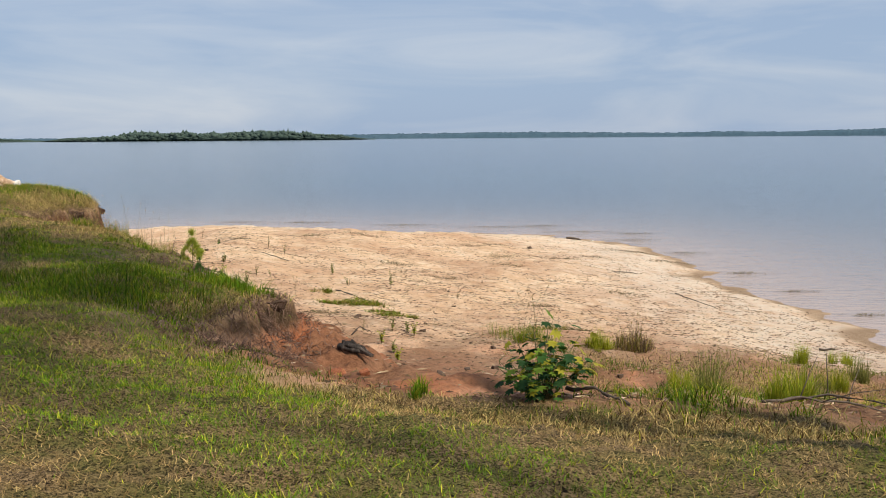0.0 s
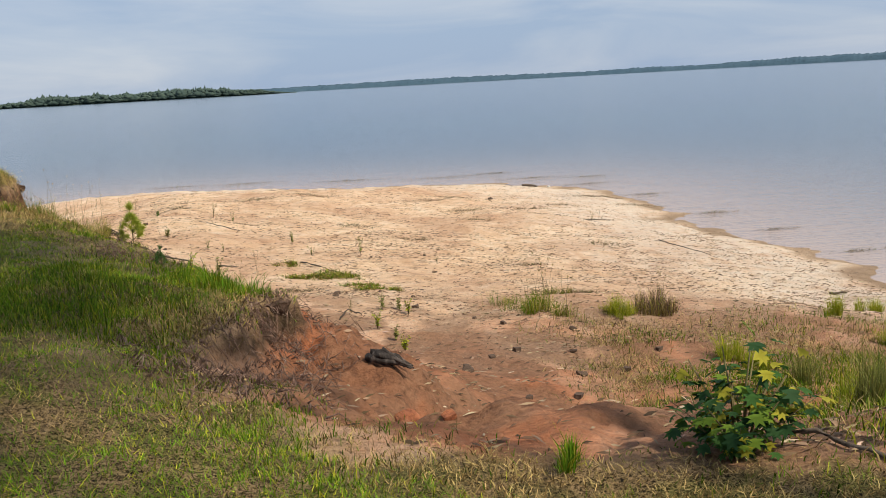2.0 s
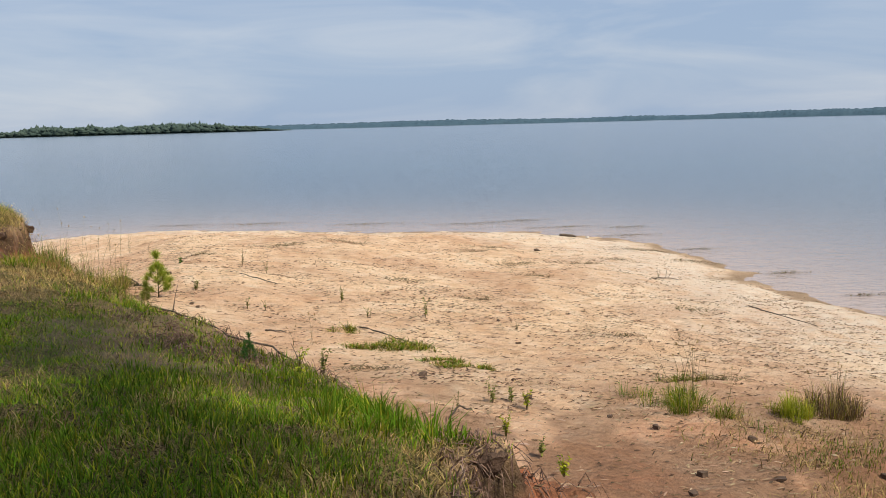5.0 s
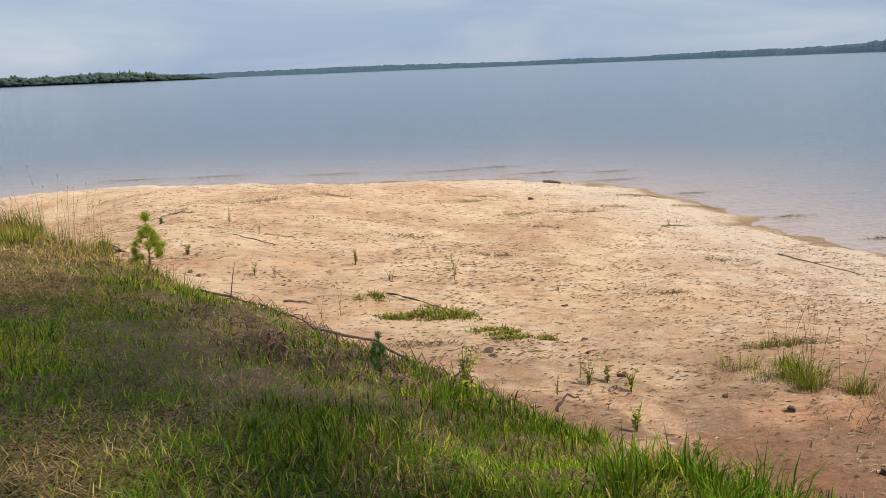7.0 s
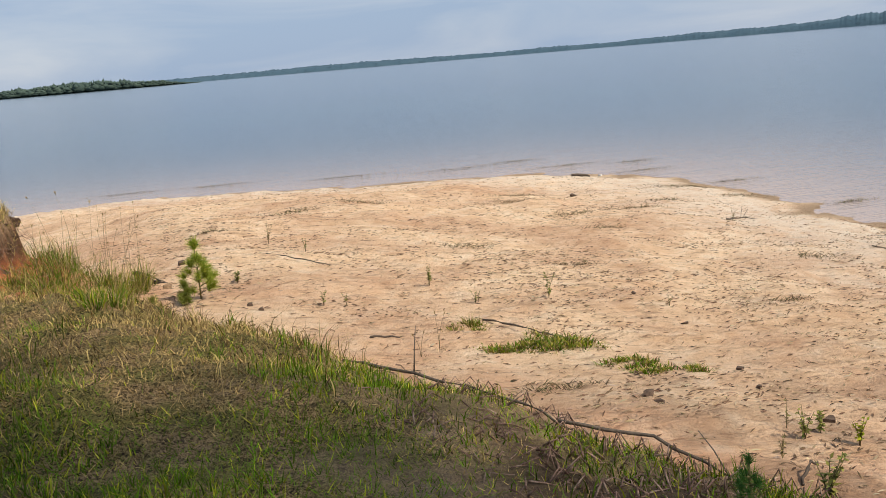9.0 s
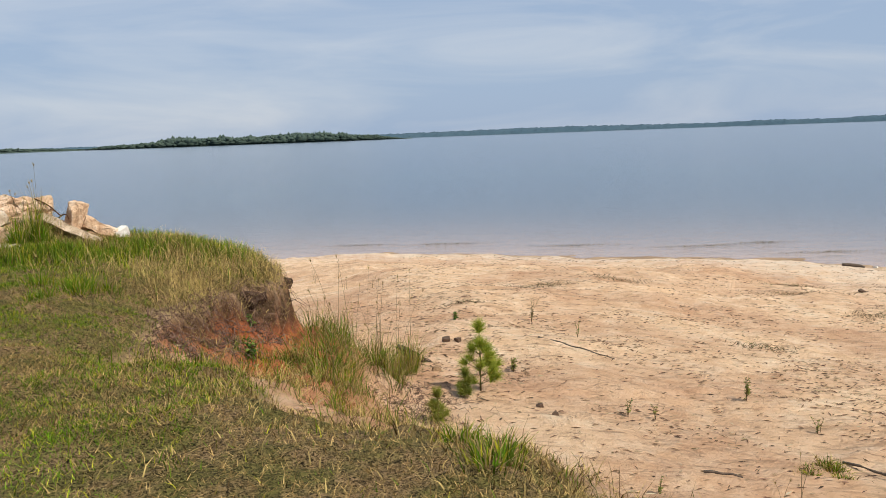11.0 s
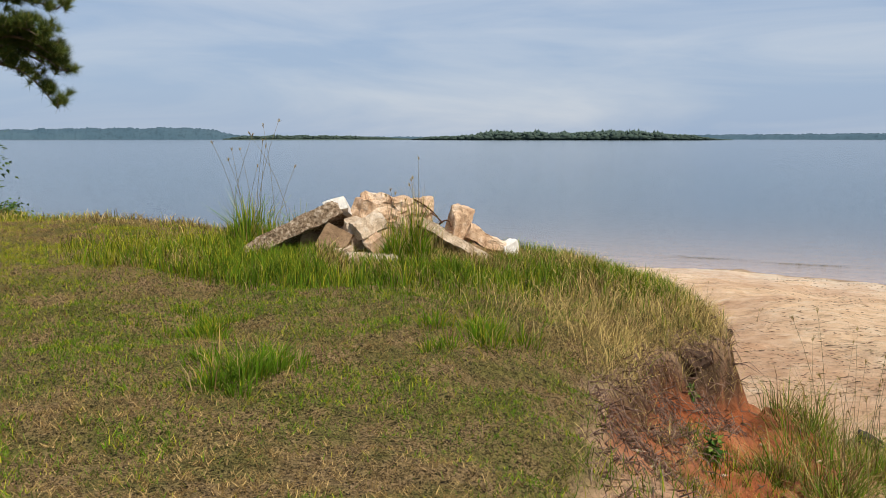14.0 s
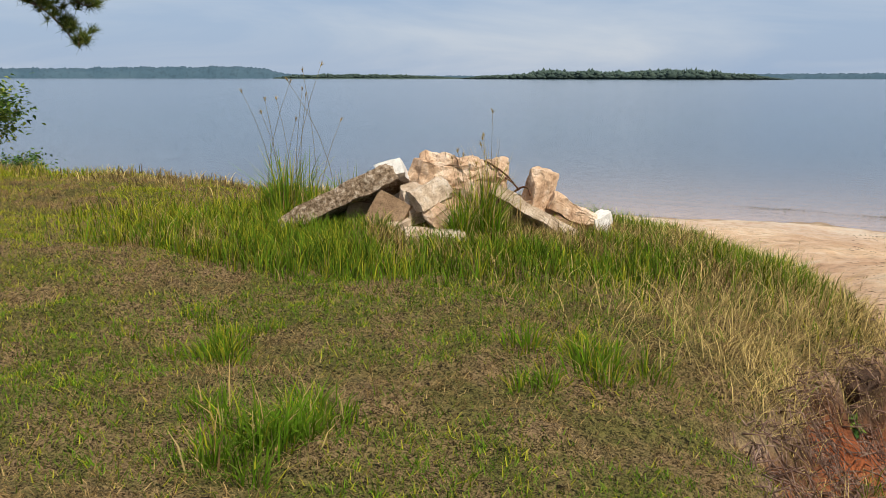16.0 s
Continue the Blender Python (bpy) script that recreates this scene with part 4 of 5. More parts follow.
clump(3.55, 16.3, 0.42, 0.36, 1000, 0.55, (BROWN, (0.12, 0.085, 0.06), STRAW, YELLOW), (4, 4, 2, 1), "dead grey-brown grass clump standing upright", 209, 5, 0.7, "dry_grass_clump", lean=0.35)
clump(3.0, 16.2, 0.35, 0.3, 420, 0.34, (YELLOW, GREEN, STRAW), (4, 2, 2), "yellow-green grass clump beside a dead clump", 210)
clump(-8.55, 23.6, 0.6, 0.75, 1500, 0.72, MIXG, (4, 2, 1, 3, 4), "large arching clump of green and straw grass at the bank", 211, 11, 1.35, "tall_grass_clump", wide=0.0075, lean=0.72)
clump(-8.75, 22.2, 0.65, 0.65, 1300, 0.62, MIXG, (4, 2, 1, 3, 4), "arching clump of long green grass on the slope", 212, 2, 1.1, "tall_grass_clump", wide=0.0075, lean=0.76)
clump(-8.25, 20.9, 0.75, 0.75, 1400, 0.48, MIXG, (3, 1, 2, 5, 4), "clump of long drooping straw and green grass", 213, 2, 1.0, "tall_grass_clump", wide=0.0070, lean=0.78)
clump(-8.2, 24.9, 0.4, 0.5, 900, 0.75, MIXG, (3, 1, 3, 4, 2), "clump of long drooping grass by a stump", 214, 6, 1.5, "tall_grass_clump", wide=0.0070)
clump(-7.6, 19.6, 0.6, 0.6, 1000, 0.55, MIXG, (3, 1, 3, 5, 2), "straw-coloured grass on the foot of the bank", 215, 0, 0.8, "tall_grass_clump", wide=0.008)
clump(-15.0, 24.1, 0.45, 0.4, 800, 0.85, MIXG, (5, 3, 2, 1, 0), "tall grass with high seed stalks beside concrete rubble", 216, 12, 1.55, "tall_grass_clump", wide=0.010, lean=0.4)
clump(*rub(0.10, -0.42, 0)[:2], 0.38, 0.25, 700, 0.72, MIXG, (4, 4, 2, 2, 0), "long green grass growing through concrete rubble", 217, 5, 0.8, "tall_grass_clump", wide=0.011, lean=0.45)
clump(*rub(0.25, -0.15, 0)[:2], 0.3, 0.25, 260, 0.85, (STRAW, BROWN, GREEN), (3, 2, 1), "dry straw stems growing through concrete rubble", 218, 4, 1.1, "tall_grass_clump", wide=0.006, lean=0.35)
clump(-12.22, 19.65, 0.48, 0.42, 1100, 0.26, MIXG, (4, 6, 1, 1, 0), "bright lush grass tuft on the mown lawn", 219, name="grass_tuft", group="lawn tufts", wide=0.008)
clump(-13.5, 20.7, 0.6, 0.4, 700, 0.18, MIXG, (3, 5, 3, 0, 0), "bright lush grass tuft on the mown lawn", 220, name="grass_tuft", group="lawn tufts", wide=0.008)
clump(-11.2, 21.2, 0.5, 0.5, 800, 0.28, MIXG, (3, 5, 3, 1, 0), "bright lush grass tuft near the bank", 221, name="grass_tuft", group="lawn tufts", wide=0.008)
clump(-6.75, 16.6, 0.42, 0.36, 260, 0.28, MIXG, (3, 2, 3, 3, 0), "light green grass tuft overhanging the bank", 222, name="grass_tuft", group="lawn tufts", wide=0.009)
clump(-2.5, 10.6, 0.5, 0.5, 1000, 0.30, MIXG, (2, 7, 2, 0, 0), "lush green grass on the tip of the bank", 223, name="grass_tuft", group="lawn tufts", wide=0.008)
clump(-0.16, 6.15, 0.13, 0.1, 150, 0.22, MIXG, (2, 6, 2, 0, 0), "small bright green grass tuft at the hollow's edge", 224, name="grass_tuft", group="lawn tufts", wide=0.008, lean=0.4)
for x, y, tall, k in feathery:
    clump(x, y, 0.24, 0.20, 520, tall * 1.05, LIME if k % 3 else OLIVE, (4, 3, 3), f"feathery {'yellow-green' if k % 3 else 'olive'} weed on littered ground", 160 + k, name="feathery_weed", group="feathery weeds", wide=0.005, lean=0.32, category="weed")
for k, (x, y, h) in enumerate(((-11.9, 38.2, 0.7), (-11.0, 37.5, 0.67), (-10.6, 36.0, 0.5), (-9.75, 35.0, 0.36), (-3.6, 20.9, 0.7), (-3.9, 20.6, 0.5), (-2.9, 15.6, 0.45), (-6.9, 15.6, 0.4))):
    clump(x, y, 0.08, 0.06, 8, 0.12, (BROWN, STRAW), (2, 1), "thin dry stalk standing in the sand", 240 + k, 2, h, "dry_stalk", "dry stalks")


# ---- wood lying about ----
def stick(pts, r0, r1, label, seed, name="branch", twigs=()):
    pts = [Vector((x, y, height(x, y) + dz)) for x, y, dz in pts]
    base = pts[0].copy()
    fine = []
    rng = random.Random(seed)
    for a, b in zip(pts[:-1], pts[1:]):
        for i in range(4):
            fine.append(a.lerp(b, i / 4) - base + Vector((rng.uniform(-1, 1), rng.uniform(-1, 1), rng.uniform(-0.3, 1))) * 0.018)
    fine.append(pts[-1] - base)
    t = new(name)
    t.location = base
    tagged(t, label, "driftwood", "driftwood")
    part("limb", tube(fine, r0, r1, 7, 0.15, seed), M_DEADWOOD, t)
    for at, dx, dy, dz in twigs:
        s = fine[int(at * (len(fine) - 1))]
        part("twig", tube([s, s + Vector((dx, dy, dz)) * 0.5 + Vector((0, 0, 0.02)), s + Vector((dx, dy, dz))], r1 * 0.9, r1 * 0.4, 5, 0.1, seed), M_DEADWOOD, t)
    return t


stick([(7.15, 26.6, 0.03), (7.45, 25.6, 0.03), (7.75, 24.3, 0.03)], 0.015, 0.008, "long grey fallen branch on bleached sand", 301, twigs=((0.3, -0.35, 0.3, 0.06), (0.6, 0.3, -0.4, 0.05)))
stick([(6.1, 31.1, 0.02), (6.6, 31.25, 0.05), (7.0, 31.2, 0.02)], 0.02, 0.008, "small grey twig lying on the sand", 302, twigs=((0.5, 0.05, 0.0, 0.36), (0.7, 0.15, 0.0, 0.22)))
stick([(-5.15, 15.6, 0.03), (-4.75, 15.1, 0.08), (-4.2, 14.5, 0.05), (-3.9, 14.2, -0.02)], 0.012, 0.006, "dark curved root arching from the bank's edge", 303, "root", twigs=((0.4, 0.05, 0.1, 0.28),))
stick([(-4.05, 14.3, 0.05), (-3.6, 14.1, 0.13), (-3.2, 13.7, 0.04), (-3.0, 13.4, -0.03)], 0.012, 0.006, "dark root sticking out of the bank", 304, "root", twigs=((0.6, -0.1, 0.15, 0.22),))
stick([(2.45, 6.5, 0.03), (2.8, 6.7, 0.10), (3.2, 6.75, 0.08), (3.7, 7.0, 0.03)], 0.013, 0.006, "dead grey branch lying among weeds", 305, twigs=((0.4, 0.25, 0.3, 0.25), (0.55, 0.4, -0.2, 0.16), (0.7, 0.2, 0.25, 0.2)))
stick([(2.6, 7.0, 0.03), (3.1, 6.9, 0.07), (3.6, 6.4, 0.04)], 0.012, 0.006, "dead dark branch lying among weeds", 306, twigs=((0.5, 0.1, 0.3, 0.28),))
stick([(0.92, 6.45, 0.06), (1.10, 6.25, 0.05), (1.30, 5.95, 0.03)], 0.017, 0.012, "short dark stick beside a leafy shrub", 307)
stick([(6.2, 43.8, 0.04), (6.6, 43.7, 0.06), (6.9, 43.6, 0.03)], 0.06, 0.05, "short black log at the water's edge", 308, "log")
stick([(-2.75, 22.0, 0.02), (-2.3, 21.5, 0.05), (-1.9, 21.2, 0.02)], 0.018, 0.008, "thin curved twig on the sand", 309)
stick([(-4.5, 21.4, 0.02), (-4.1, 21.3, 0.03)], 0.018, 0.010, "thin dark twig on the sand", 310)
stick([(-1.7, 15.6, 0.02), (-1.55, 15.7, 0.12), (-1.35, 15.9, 0.03)], 0.015, 0.008, "small arched root in the sand", 311, "root")
stick([(-5.9, 26.9, 0.02), (-5.2, 26.5, 0.03), (-4.7, 26.2, 0.02)], 0.016, 0.008, "thin dark twig on the sand", 312)
stick([(9.0, 20.5, 0.02), (9.35, 20.4, 0.04)], 0.03, 0.02, "short dark stick near the water", 313)


def stump(x, y, w, h, label, seed, bearing=0.0):
    rng = random.Random(seed)
    t = stand("stump", x, y, label, "stump", "old stumps", sink=0.06)
    c, n = math.cos(bearing), math.sin(bearing)
    for k in range(8):
        v = rng.uniform(-0.14, 0.14) * w
        a, b, top = rng.uniform(-0.5, -0.2) * w, rng.uniform(0.1, 0.55) * w, h * rng.uniform(0.5, 1.0)
        axis = [(a * c - v * n, a * n + v * c, top), ((a + b) / 2 * c - v * n, (a + b) / 2 * n + v * c, top * 0.62 + 0.02), (b * c - v * 1.3 * n, b * n + v * 1.3 * c, 0.04)]
        part("splinter", tube([tuple(np.array(axis[0]) * (1 - u) ** 2 + 2 * u * (1 - u) * np.array(axis[1]) + u * u * np.array(axis[2]) + np.array([rng.uniform(-1, 1) for _ in range(3)]) * w * 0.03) for u in (0, 0.25, 0.5, 0.75, 1)], w * rng.uniform(0.05, 0.085), w * 0.012, 6, 0.5, seed + k), M_CHAR, t)
    return t


stump(-0.98, 9.6, 0.50, 0.17, "low blackened splintered stump on red soil", 321, -0.35)
stump(-8.05, 26.0, 0.50, 0.26, "low dark splintered stump on the sand", 322, -0.2)
stump(-7.75, 25.6, 0.25, 0.12, "tiny dark stump on the sand", 323, 0.4)


def pebble(x, y, r, label, seed, mat=None):
    ob = chunk("stone", (r * 2, r * 1.7, r * 1.3), (x, y, height(x, y) + r * 0.35), (0, 0, seed * 40 % 360), mat or M_PEBBLE, None, seed, cuts=3, rough=0.26, chop=0.5)
    return tagged(ob, label, "stone", "loose stones")


for k, (x, y, r) in enumerate(((-1.85, 17.9, 0.055), (0.24, 21.6, 0.05), (0.12, 23.2, 0.04), (-0.4, 18.4, 0.045), (-0.42, 17.1, 0.055), (-5.97, 22.9, 0.04), (3.61, 36.2, 0.085), (-0.06, 12.1, 0.075), (0.82, 14.0, 0.055),
                               (1.6, 13.8, 0.055), (1.43, 12.6, 0.06), (-1.84, 18.2, 0.06), (-7.46, 26.6, 0.07), (-7.25, 26.5, 0.06), (-6.14, 23.2, 0.05), (0.9, 15.6, 0.045), (0.5, 16.3, 0.04), (-0.2, 19.2, 0.04), (2.1, 12.9, 0.05),
                               (0.35, 13.0, 0.04), (1.1, 11.4, 0.05), (2.4, 11.6, 0.06), (-0.6, 12.4, 0.035), (0.5, 11.2, 0.04), (1.9, 15.1, 0.05), (2.9, 14.0, 0.05))):
    pebble(x, y, r, "dark brown stone lying on sandy soil" if r > 0.05 else "small dark brown stone on sandy soil", 400 + k)
pebble(7.55, 44.2, 0.07, "pale stone at the water's edge", 440, M_WHITE)
pebble(-7.55, 25.0, 0.07, "reddish clay lump below the bank", 441, M_BROWNROCK)
for k, (x, y, r) in enumerate(((2.35, 6.6, 0.09), (2.62, 6.75, 0.08), (1.75, 6.5, 0.06), (1.55, 6.9, 0.06))):
    ob = pebble(x, y, r, "flat red clay clod on bare ground", 450 + k, M_BROWNROCK)
    ob.scale.z = 0.5


# clods of turf and soil hanging over the broken edge
M_SOIL = plain("dark_soil", ((0.2, (0.035, 0.022, 0.015)), (0.5, (0.085, 0.05, 0.032)), (0.8, (0.16, 0.10, 0.065))), 9.0, 0.95, 0.05)
for k, (x, y, z, sx, sy, sz) in enumerate(((-9.88, 24.40, -0.52, 0.46, 0.5, 0.20), (-9.82, 23.95, -0.55, 0.38, 0.5, 0.2), (-9.95, 23.35, -0.56, 0.30, 0.5, 0.2),
                                           (-2.12, 10.3, -0.54, 0.34, 0.4, 0.16), (-2.2, 9.7, -0.60, 0.28, 0.4, 0.16))):
    ob = chunk("turf_clod", (sx, sy, sz), (x, y, z), (0, 8, 35 * k), M_SOIL, None, 480 + k, cuts=4, rough=0.34, chop=0.3)
    tagged(ob, "dark overhanging clod of turf and soil on the bank", "soil clod", "turf clods")


M_CLAYCLOD = plain("red_clay_clod", ((0.3, (0.17, 0.055, 0.028)), (0.5, (0.36, 0.13, 0.06)), (0.7, (0.50, 0.24, 0.13))), 7.0, 0.95, 0.04)
rng_c = random.Random(91)
for k in range(26):
    x, y = (rng_c.uniform(-9.3, -8.3), rng_c.uniform(20.0, 22.6)) if k < 18 else (rng_c.uniform(-1.0, 0.2), rng_c.uniform(7.2, 8.1))
    r = rng_c.uniform(0.03, 0.07)
    ob = chunk("clay_clod", (r * 2.2, r * 1.8, r * 1.3), (x, y, height(x, y) + r * 0.15), (rng_c.uniform(-20, 20), rng_c.uniform(-20, 20), rng_c.uniform(0, 360)), M_CLAYCLOD, None, 500 + k, cuts=3, rough=0.3, chop=0.45)
    tagged(ob, "crumbled red clay clod lying on the broken bank", "soil clod", "clay clods")


# ---- lawn, long grass and litter: too many to count ----
def stuff(name, vt, tint, material, label, category):
    ob = part(name, vt, material, None, "", tint)
    return tagged(ob, label, category, kind="stuff")


def scatter(rng, n, x0, x1, y0, y1, keep, turf_only=False):
    x, y = rng.uniform(x0, x1, n), rng.uniform(y0, y1, n)
    if turf_only:
        on = to_line(x, y, LIP)[0] > -0.7
        x, y = x[on], y[on]
        n = len(x)
    z, kinds, d, s = land(x, y)
    ok = rng.random(n) < keep(x, y, kinds, d, s)
    return x[ok], y[ok], z[ok], d[ok]


def shady_left(x, y):
    """The greener, longer turf on the hummock beside the first hollow."""
    return bump_at(x, y, -4.3, 10.2, 4.4)


def lawn(name, count, box, keep, tall, wide, lean, dryness, label, seed, two=False, brown=0.4, shade=1.0):
    rng = np.random.default_rng(seed)
    x, y, z, d = scatter(rng, count, *box, keep, not two)
    n = len(x)
    patch = fbm(x, y, 0.55, 81, 4) * 0.65 + fbm(x, y, 2.4, 83, 3) * 0.35
    dry = np.clip((patch - 0.47) * 5.5 + 0.42 + dryness(x, y, d), 0.03, 0.97)
    u = rng.random(n)
    green = np.where((rng.random(n) < 0.45 - 0.35 * smooth((-13.5 - x) / 4))[:, None], np.array(GREEN), np.where((rng.random(n) < 0.55 - 0.4 * smooth((-13.5 - x) / 4))[:, None], np.array(LUSH), np.array(YELLOW)))
    straw = np.where((rng.random(n) < 1 - brown)[:, None], np.array(STRAW if two else (0.30, 0.21, 0.085)), np.array(BROWN))
    rgb = np.where((u < dry)[:, None], straw, green) * rng.uniform(0.3, 1.6, (n, 1)) * shade
    h = tall(x, y, d) * rng.uniform(0.5, 1.2, n)
    ln = np.clip(lean(x, y, d) + rng.normal(0, 0.22, n) + 0.26 * (u < dry), 0.05, 0.97)
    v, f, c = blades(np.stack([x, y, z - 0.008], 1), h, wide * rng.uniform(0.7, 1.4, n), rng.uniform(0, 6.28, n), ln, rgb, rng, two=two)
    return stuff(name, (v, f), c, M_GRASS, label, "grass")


flat = lambda v: (lambda x, y, d: np.full(x.shape, v))
lawn("lawn_grass", 1050000, (-14, 5, 2.2, 19), lambda x, y, k, d, s: k["turf"] * np.clip(1.25 - np.hypot(x + 4, y - 8) / 16, 0.25, 1),
     lambda x, y, d: 0.042 + 0.02 * shady_left(x, y) + 0.03 * fbm(x, y, 1.2, 85, 2), 0.0058, flat(0.70),
     lambda x, y, d: 0.16 - 0.16 * shady_left(x, y) - 0.30 * bump_at(x, y, -4.0, 7.4, 2.2) + 0.45 * bump_at(x, y, -8.3, 18.0, 3.2) - 0.06 * smooth((4.5 - y) / 3), "short patchy lawn of green and dry grass", 501, brown=0.33, shade=1.5)
lawn("lawn_grass_far", 800000, (-26, -8.5, 16.5, 28), lambda x, y, k, d, s: k["turf"] * np.clip(1.4 - np.hypot(x + 12, y - 20) / 14, 0.35, 1),
     lambda x, y, d: 0.040 + 0.035 * fbm(x, y, 1.2, 85, 2), 0.0066, flat(0.70),
     lambda x, y, d: 0.04 - 0.36 * smooth((y - 20.6) / 2.5), "short patchy lawn of green and dry grass", 502, brown=0.45, shade=1.05)
# longer grass: round the rubble, along the lip, over the hummock's tip
heap = lambda x, y: np.exp(-(((x - RUB.x) * RU.x + (y - RUB.y) * RU.y) / 2.8) ** 4 - (((x - RUB.x) * RV.x + (y - RUB.y) * RV.y + 0.5) / 1.3) ** 4)
lawn("rubble_grass", 150000, (-17, -9.8, 22, 27), lambda x, y, k, d, s: k["turf"] * heap(x, y) * 0.75, lambda x, y, d: 0.16 + 0.10 * fbm(x, y, 1.6, 92, 2), 0.008, flat(0.42),
     lambda x, y, d: np.full(x.shape, -0.75), "long lush green grass round the concrete heap", 503, True, shade=0.95)
lip_strip = lambda x, y: smooth((x + 14.5) / 3) * smooth((-8.6 - x) / 0.6) * smooth((y - 21.3) / 1.0)
lawn("lip_grass", 160000, (-14, -8.5, 18, 27.5), lambda x, y, k, d, s: lip_strip(x, y) * smooth((d + 0.18) / 0.25) * np.exp(-np.clip(d - 0.2, 0, 9) / 0.55) * 0.8, lambda x, y, d: 0.19 + 0.16 * fbm(x, y, 1.5, 87, 2), 0.0045, flat(0.58),
     lambda x, y, d: 0.42 - 0.95 * smooth((y - 24.3) / 1.2) - 0.30 * smooth((d - 0.7) / 0.6), "long pale straw grass along the crumbling edge", 504, True, 0.08, 1.2)
lawn("bank_edge_grass", 130000, (-9.5, -1.5, 8.5, 19), lambda x, y, k, d, s: (0.12 + 0.88 * k["turf"]) * (1 - 0.9 * k["humus"]) * smooth((d + 0.22) / 0.25) * np.exp(-np.clip(d - 0.2, 0, 9) / 0.55) * 0.8, lambda x, y, d: (0.07 + 0.07 * fbm(x, y, 1.5, 89, 2)), 0.0065, flat(0.50),
     lambda x, y, d: -0.05 - 0.35 * bump_at(x, y, -3.0, 11, 2.2) + 1.0 * bump_at(x, y, -8.3, 18.3, 3.4), "rough green and brown grass on the bank's edge", 505, True)
lawn("hummock_grass", 130000, (-8.5, -1.6, 8, 17), lambda x, y, k, d, s: k["turf"] * shady_left(x, y) * smooth((fbm(x, y, 1.0, 90, 3) - 0.50) / 0.08), lambda x, y, d: 0.07 + 0.22 * np.clip(fbm(x, y, 1.0, 90, 3) - 0.5, 0, 1), 0.0065, flat(0.5),
     lambda x, y, d: np.full(x.shape, -0.28), "longer lush green grass on the hummock", 506, True)
lawn("shore_edge_grass", 70000, (-30, -14, 24.5, 28.5), lambda x, y, k, d, s: smooth((d + 0.4) / 0.3) * np.exp(-np.clip(d - 0.2, 0, 9) / 0.8) * 0.7, lambda x, y, d: np.full(x.shape, 0.17), 0.010, flat(0.4),
     lambda x, y, d: np.full(x.shape, 0.1), "unmown yellow-green grass along the far edge of the lawn", 507, True)
right_flat = lambda x, y: smooth((x - 0.8) / 1.5) * smooth((17.0 - y) / 3.5) * smooth((fbm(x, y, 0.8, 91, 3) - 0.28) / 0.25)
lawn("weedy_flat", 190000, (0.6, 11, 4.2, 18), lambda x, y, k, d, s: right_flat(x, y) * (d < 0.3) * 0.75, lambda x, y, d: 0.07 + 0.15 * fbm(x, y, 1.7, 93, 2), 0.0075, flat(0.62),
     lambda x, y, d: np.full(x.shape, 0.08), "thin weedy straw and green growth on littered soil", 508, True)
lawn("bank_straw", 60000, (-10.2, -5.0, 15, 22.5), lambda x, y, k, d, s: np.clip(np.exp(-((d + 0.7) / 0.8) ** 2), 0, 1) * 0.55 * smooth((fbm(x, y, 1.3, 94, 3) - 0.3) / 0.2), lambda x, y, d: 0.13 + 0.18 * fbm(x, y, 1.1, 96, 2), 0.0055, flat(0.6),
     lambda x, y, d: np.full(x.shape, 0.55), "dry straw grass hanging down the slope", 509, True)
lawn("hollow_edge_grass", 60000, (-3.2, 4.5, 4.5, 8.2), lambda x, y, k, d, s: np.exp(-(d / 0.45) ** 2) * 0.7, lambda x, y, d: 0.04 + 0.06 * fbm(x, y, 2.0, 95, 2), 0.0065, flat(0.55),
     lambda x, y, d: np.full(x.shape, 0.02), "ragged lawn edge above the hollow", 510, True)


# dead root mats on the broken faces of the bank
def root_mat(name, cx, cy, rx_, ry_, count, long_, label, seed, lo=-0.75, hi=0.15):
    rng = np.random.default_rng(seed)
    x, y = cx + rng.normal(0, rx_, count), cy + rng.normal(0, ry_, count)
    z, _, d, _ = land(x, y)
    ok = (d > lo) & (d < hi)
    x, y, z = x[ok], y[ok], z[ok]
    e = 0.05
    gx, gy = land(x + e, y)[0] - land(x - e, y)[0], land(x, y + e)[0] - land(x, y - e)[0]
    down = -np.stack([gx, gy], 1)
    down /= np.linalg.norm(down, axis=1)[:, None] + 1e-6
    n = len(x)
    ln, a = long_ * rng.uniform(0.4, 1.2, n), rng.normal(0, 0.9, n)
    way = np.stack([down[:, 0] * np.cos(a) - down[:, 1] * np.sin(a), down[:, 0] * np.sin(a) + down[:, 1] * np.cos(a)], 1)
    p = np.stack([x, y, z + 0.012], 1)
    q = np.column_stack([p[:, :2] + way * (ln * 0.35)[:, None], p[:, 2] + rng.uniform(-0.05, 0.08, n)])
    r = np.column_stack([p[:, :2] + way * (ln * 0.7)[:, None], p[:, 2] - ln * rng.uniform(0.2, 0.7, n)])
    q[:, 2], r[:, 2] = np.maximum(q[:, 2], land(q[:, 0], q[:, 1])[0] + 0.01), np.maximum(r[:, 2], land(r[:, 0], r[:, 1])[0] + 0.005)
    thick = rng.uniform(0.003, 0.008, n)
    pieces = [tube([p[i], q[i], r[i]], thick[i], 0.002, 3) for i in range(n)]
    ob = part(name, joined(pieces), M_ROOT)
    return tagged(ob, label, "roots", kind="stuff")


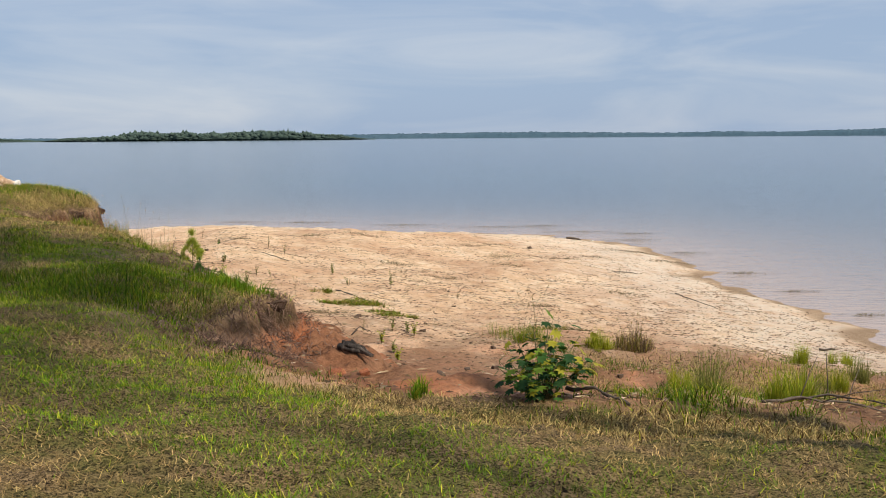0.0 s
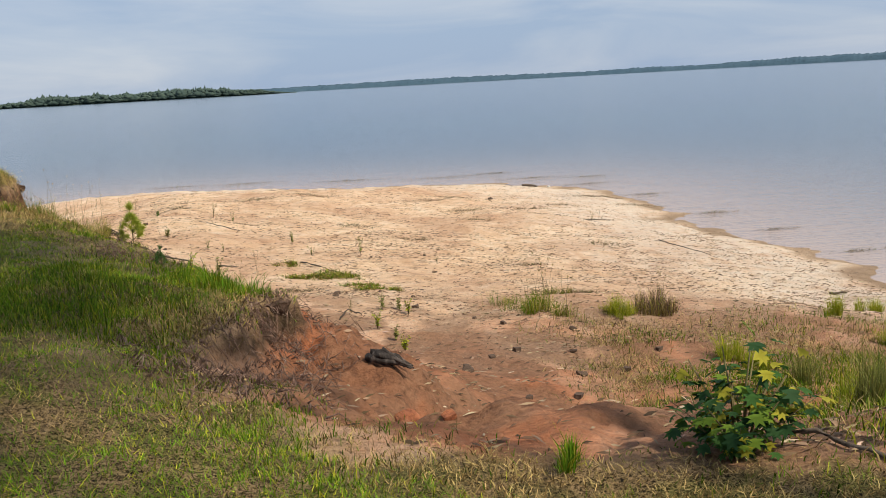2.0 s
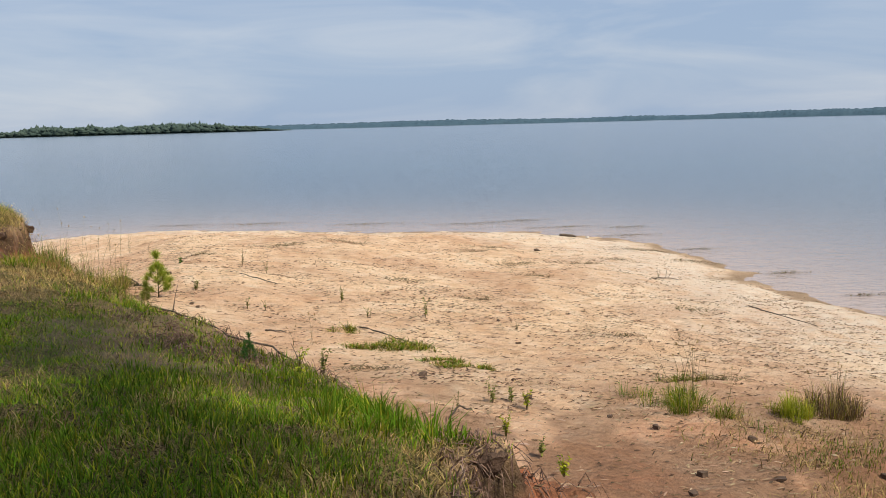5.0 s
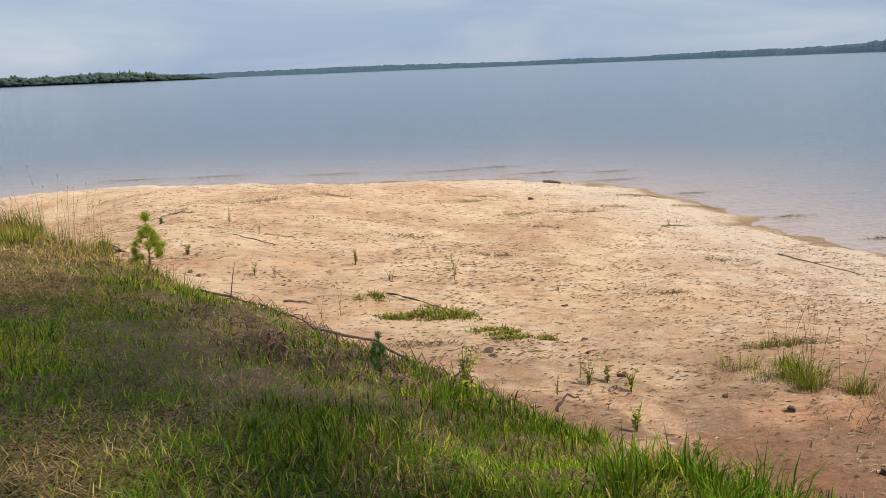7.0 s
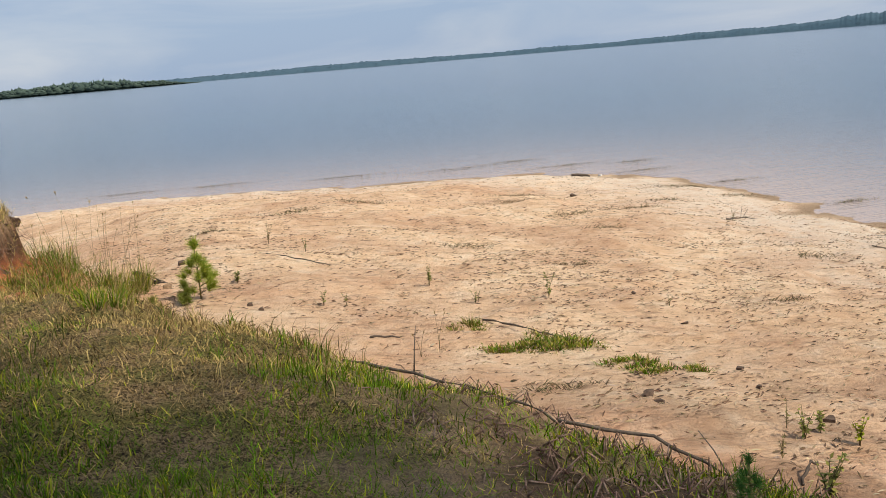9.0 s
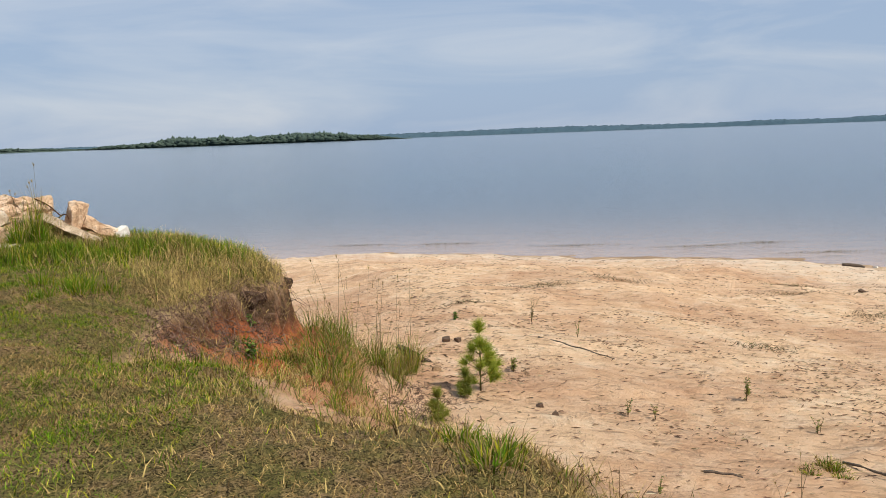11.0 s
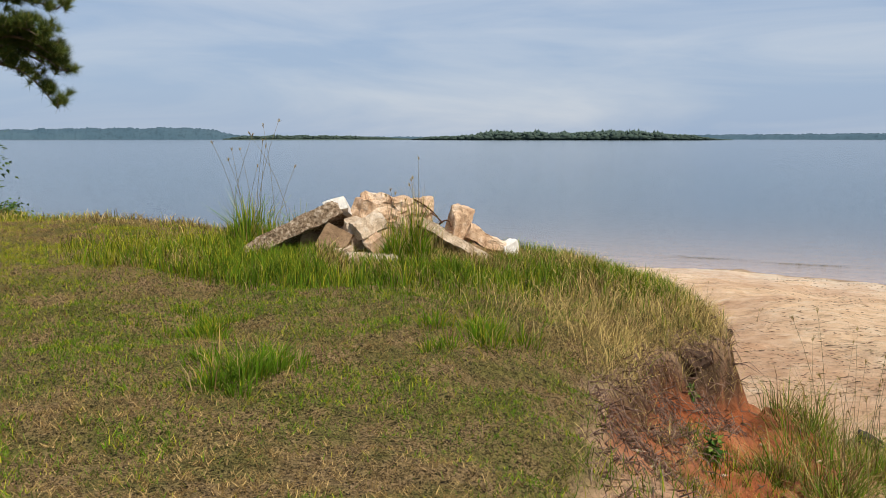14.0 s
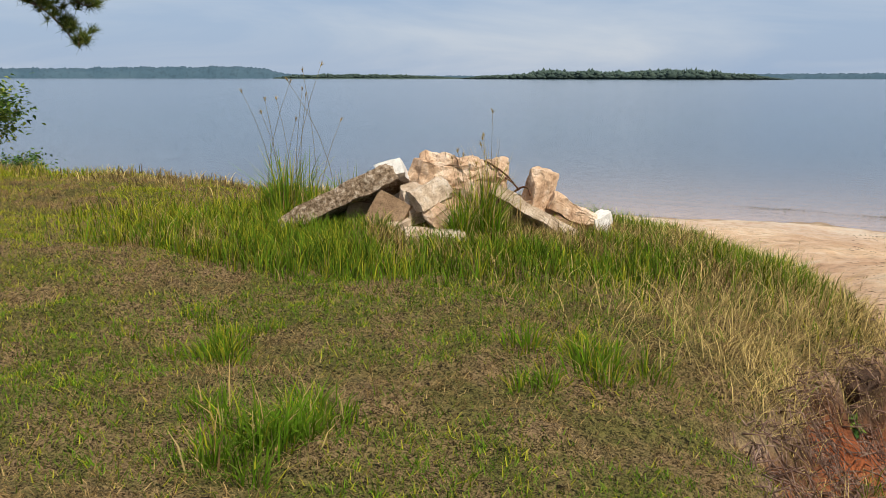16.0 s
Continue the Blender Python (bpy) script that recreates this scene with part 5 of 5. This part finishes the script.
root_mat("root_mat", -9.95, 22.6, 0.30, 1.2, 1000, 0.36, "tangled grey-brown dead roots on the cliff face", 601)
root_mat("root_mat", -2.05, 9.9, 0.35, 0.75, 1000, 0.22, "tangled dark dead roots on the hollow's bank", 602, -0.8, 0.2)
root_mat("root_mat", -2.3, 8.2, 0.5, 0.6, 620, 0.20, "matted dead roots and straw above the hollow", 603, -0.8, 0.7)
root_mat("root_mat", -3.8, 13.5, 0.7, 0.9, 800, 0.24, "dark tangled roots along the bank's edge", 604, -0.7, 1.2)
root_mat("root_mat", -7.75, 22.9, 0.35, 0.6, 420, 0.22, "heap of reddish dead roots at the foot of the bank", 606, -4.5, 0.1)
root_mat("root_mat", -10.1, 20.8, 0.3, 0.7, 380, 0.26, "dry roots hanging over red clay", 605, -0.5, 0.15)

# flakes of bark, leaf and crust strewn over the sand
rng_l = np.random.default_rng(77)
lx, ly, lz, ld = scatter(rng_l, 75000, -10, 11, 6, 50, lambda x, y, k, d, s: (d < -0.2) * (s > 0.4) * np.clip(1.25 - np.hypot(x + 1, y - 12) / 22, 0.12, 1) * (0.35 + 1.3 * (fbm(x, y, 0.7, 97, 3) > 0.5)))
nl = len(lx)
yaw_l = np.where(rng_l.random(nl) < 0.7, rng_l.normal(0.1, 0.5, nl), rng_l.uniform(0, 3.14, nl))
len_l, wid_l = rng_l.uniform(0.015, 0.075, nl), rng_l.uniform(0.004, 0.012, nl)
dl = np.stack([np.cos(yaw_l), np.sin(yaw_l), rng_l.normal(0, 0.12, nl)], 1) * len_l[:, None]
sl = np.stack([-np.sin(yaw_l), np.cos(yaw_l), rng_l.normal(0, 0.3, nl)], 1) * wid_l[:, None]
cl = np.stack([lx, ly, lz + 0.010], 1)
up_l = np.array([0, 0, 0.012])
lv = np.stack([cl - dl, cl + sl + up_l * 0.5, cl + dl, cl - sl, cl + up_l], 1).reshape(-1, 3)
lt = (np.array([(0, 4, 1), (1, 4, 2), (2, 4, 3), (3, 4, 0)])[None] + (np.arange(nl) * 5)[:, None, None]).reshape(-1, 3)
lcol = np.repeat(blend(rng_l, nl, ((0.16, 0.10, 0.06), (0.09, 0.06, 0.04), (0.34, 0.24, 0.15), (0.52, 0.40, 0.27)), (5, 2, 4, 0.7)), 5, 0)
stuff("ground_litter", (lv, lt), lcol, M_GRASS, "scattered bark flakes and dry leaves on sand", "litter")


# mats of stranded weed on the sand and floating trash lines by the shore
def weed_mat(x, y, w, d_, seed, label="low dark mat of stranded weed on sand", floating=False):
    rng = np.random.default_rng(seed)
    n = int(220 * w * max(d_, 0.3)) + 60
    px, py = x + rng.normal(0, w * 0.32, n), y + rng.normal(0, d_ * 0.32, n)
    pz = np.full(n, WATER_Z) if floating else land(px, py)[0]
    t = new("stranded_weed")
    t.location = (x, y, WATER_Z if floating else height(x, y))
    tagged(t, label, "weed mat", "stranded weed")
    P = np.stack([px, py, pz + 0.005], 1) - np.array(t.location)
    v, f, c = blades(P, rng.uniform(0.05, 0.2, n), 0.014, rng.normal(0, 0.5, n) + np.pi * rng.integers(0, 2, n), np.clip(rng.normal(0.9, 0.08, n), 0.5, 0.985),
                     blend(rng, n, ((0.12, 0.09, 0.05), (0.20, 0.15, 0.08), (0.14, 0.15, 0.05)), (3, 3, 1)), rng)
    tagged(part("strand", (v, f), M_GRASS, t, "", c), kind="stuff")


for k, (x, y, w, d_) in enumerate(((2.04, 37.1, 1.6, 0.5), (2.16, 32.2, 1.0, 0.5), (2.3, 30.0, 0.9, 0.3), (-1.7, 28.3, 1.1, 0.4), (0.12, 25.9, 0.8, 0.4), (-5.3, 33.9, 1.2, 0.6), (-3.2, 35.3, 1.4, 0.5), (1.0, 34.7, 1.4, 0.35),
                                   (8.3, 38.3, 2.2, 0.6), (9.2, 35.8, 1.5, 0.5), (3.1, 18.6, 0.8, 0.4), (-2.6, 18.9, 0.9, 0.3), (4.6, 33.2, 1.3, 0.3), (6.0, 34.5, 1.2, 0.3), (-7.2, 30.4, 0.8, 0.3), (5.3, 26.0, 0.9, 0.3), (2.6, 22.6, 0.7, 0.3))):
    weed_mat(x, y, w, d_, 700 + k)
for k, (x, y, w) in enumerate(((9.6, 44.5, 2.4), (7.5, 48.5, 3.0), (3.0, 51.5, 3.5), (-2.5, 53.0, 3.2), (-8.5, 55.0, 3.4), (10.9, 39.5, 1.6), (11.6, 33.5, 1.4), (12.2, 29.5, 1.3), (-13, 55.5, 3.0), (6, 52.0, 2.2), (10.5, 47.5, 1.8), (12.6, 25.5, 0.9))):
    weed_mat(x, y, w, 0.28, 760 + k, "thin line of dark debris floating near the shore", True)
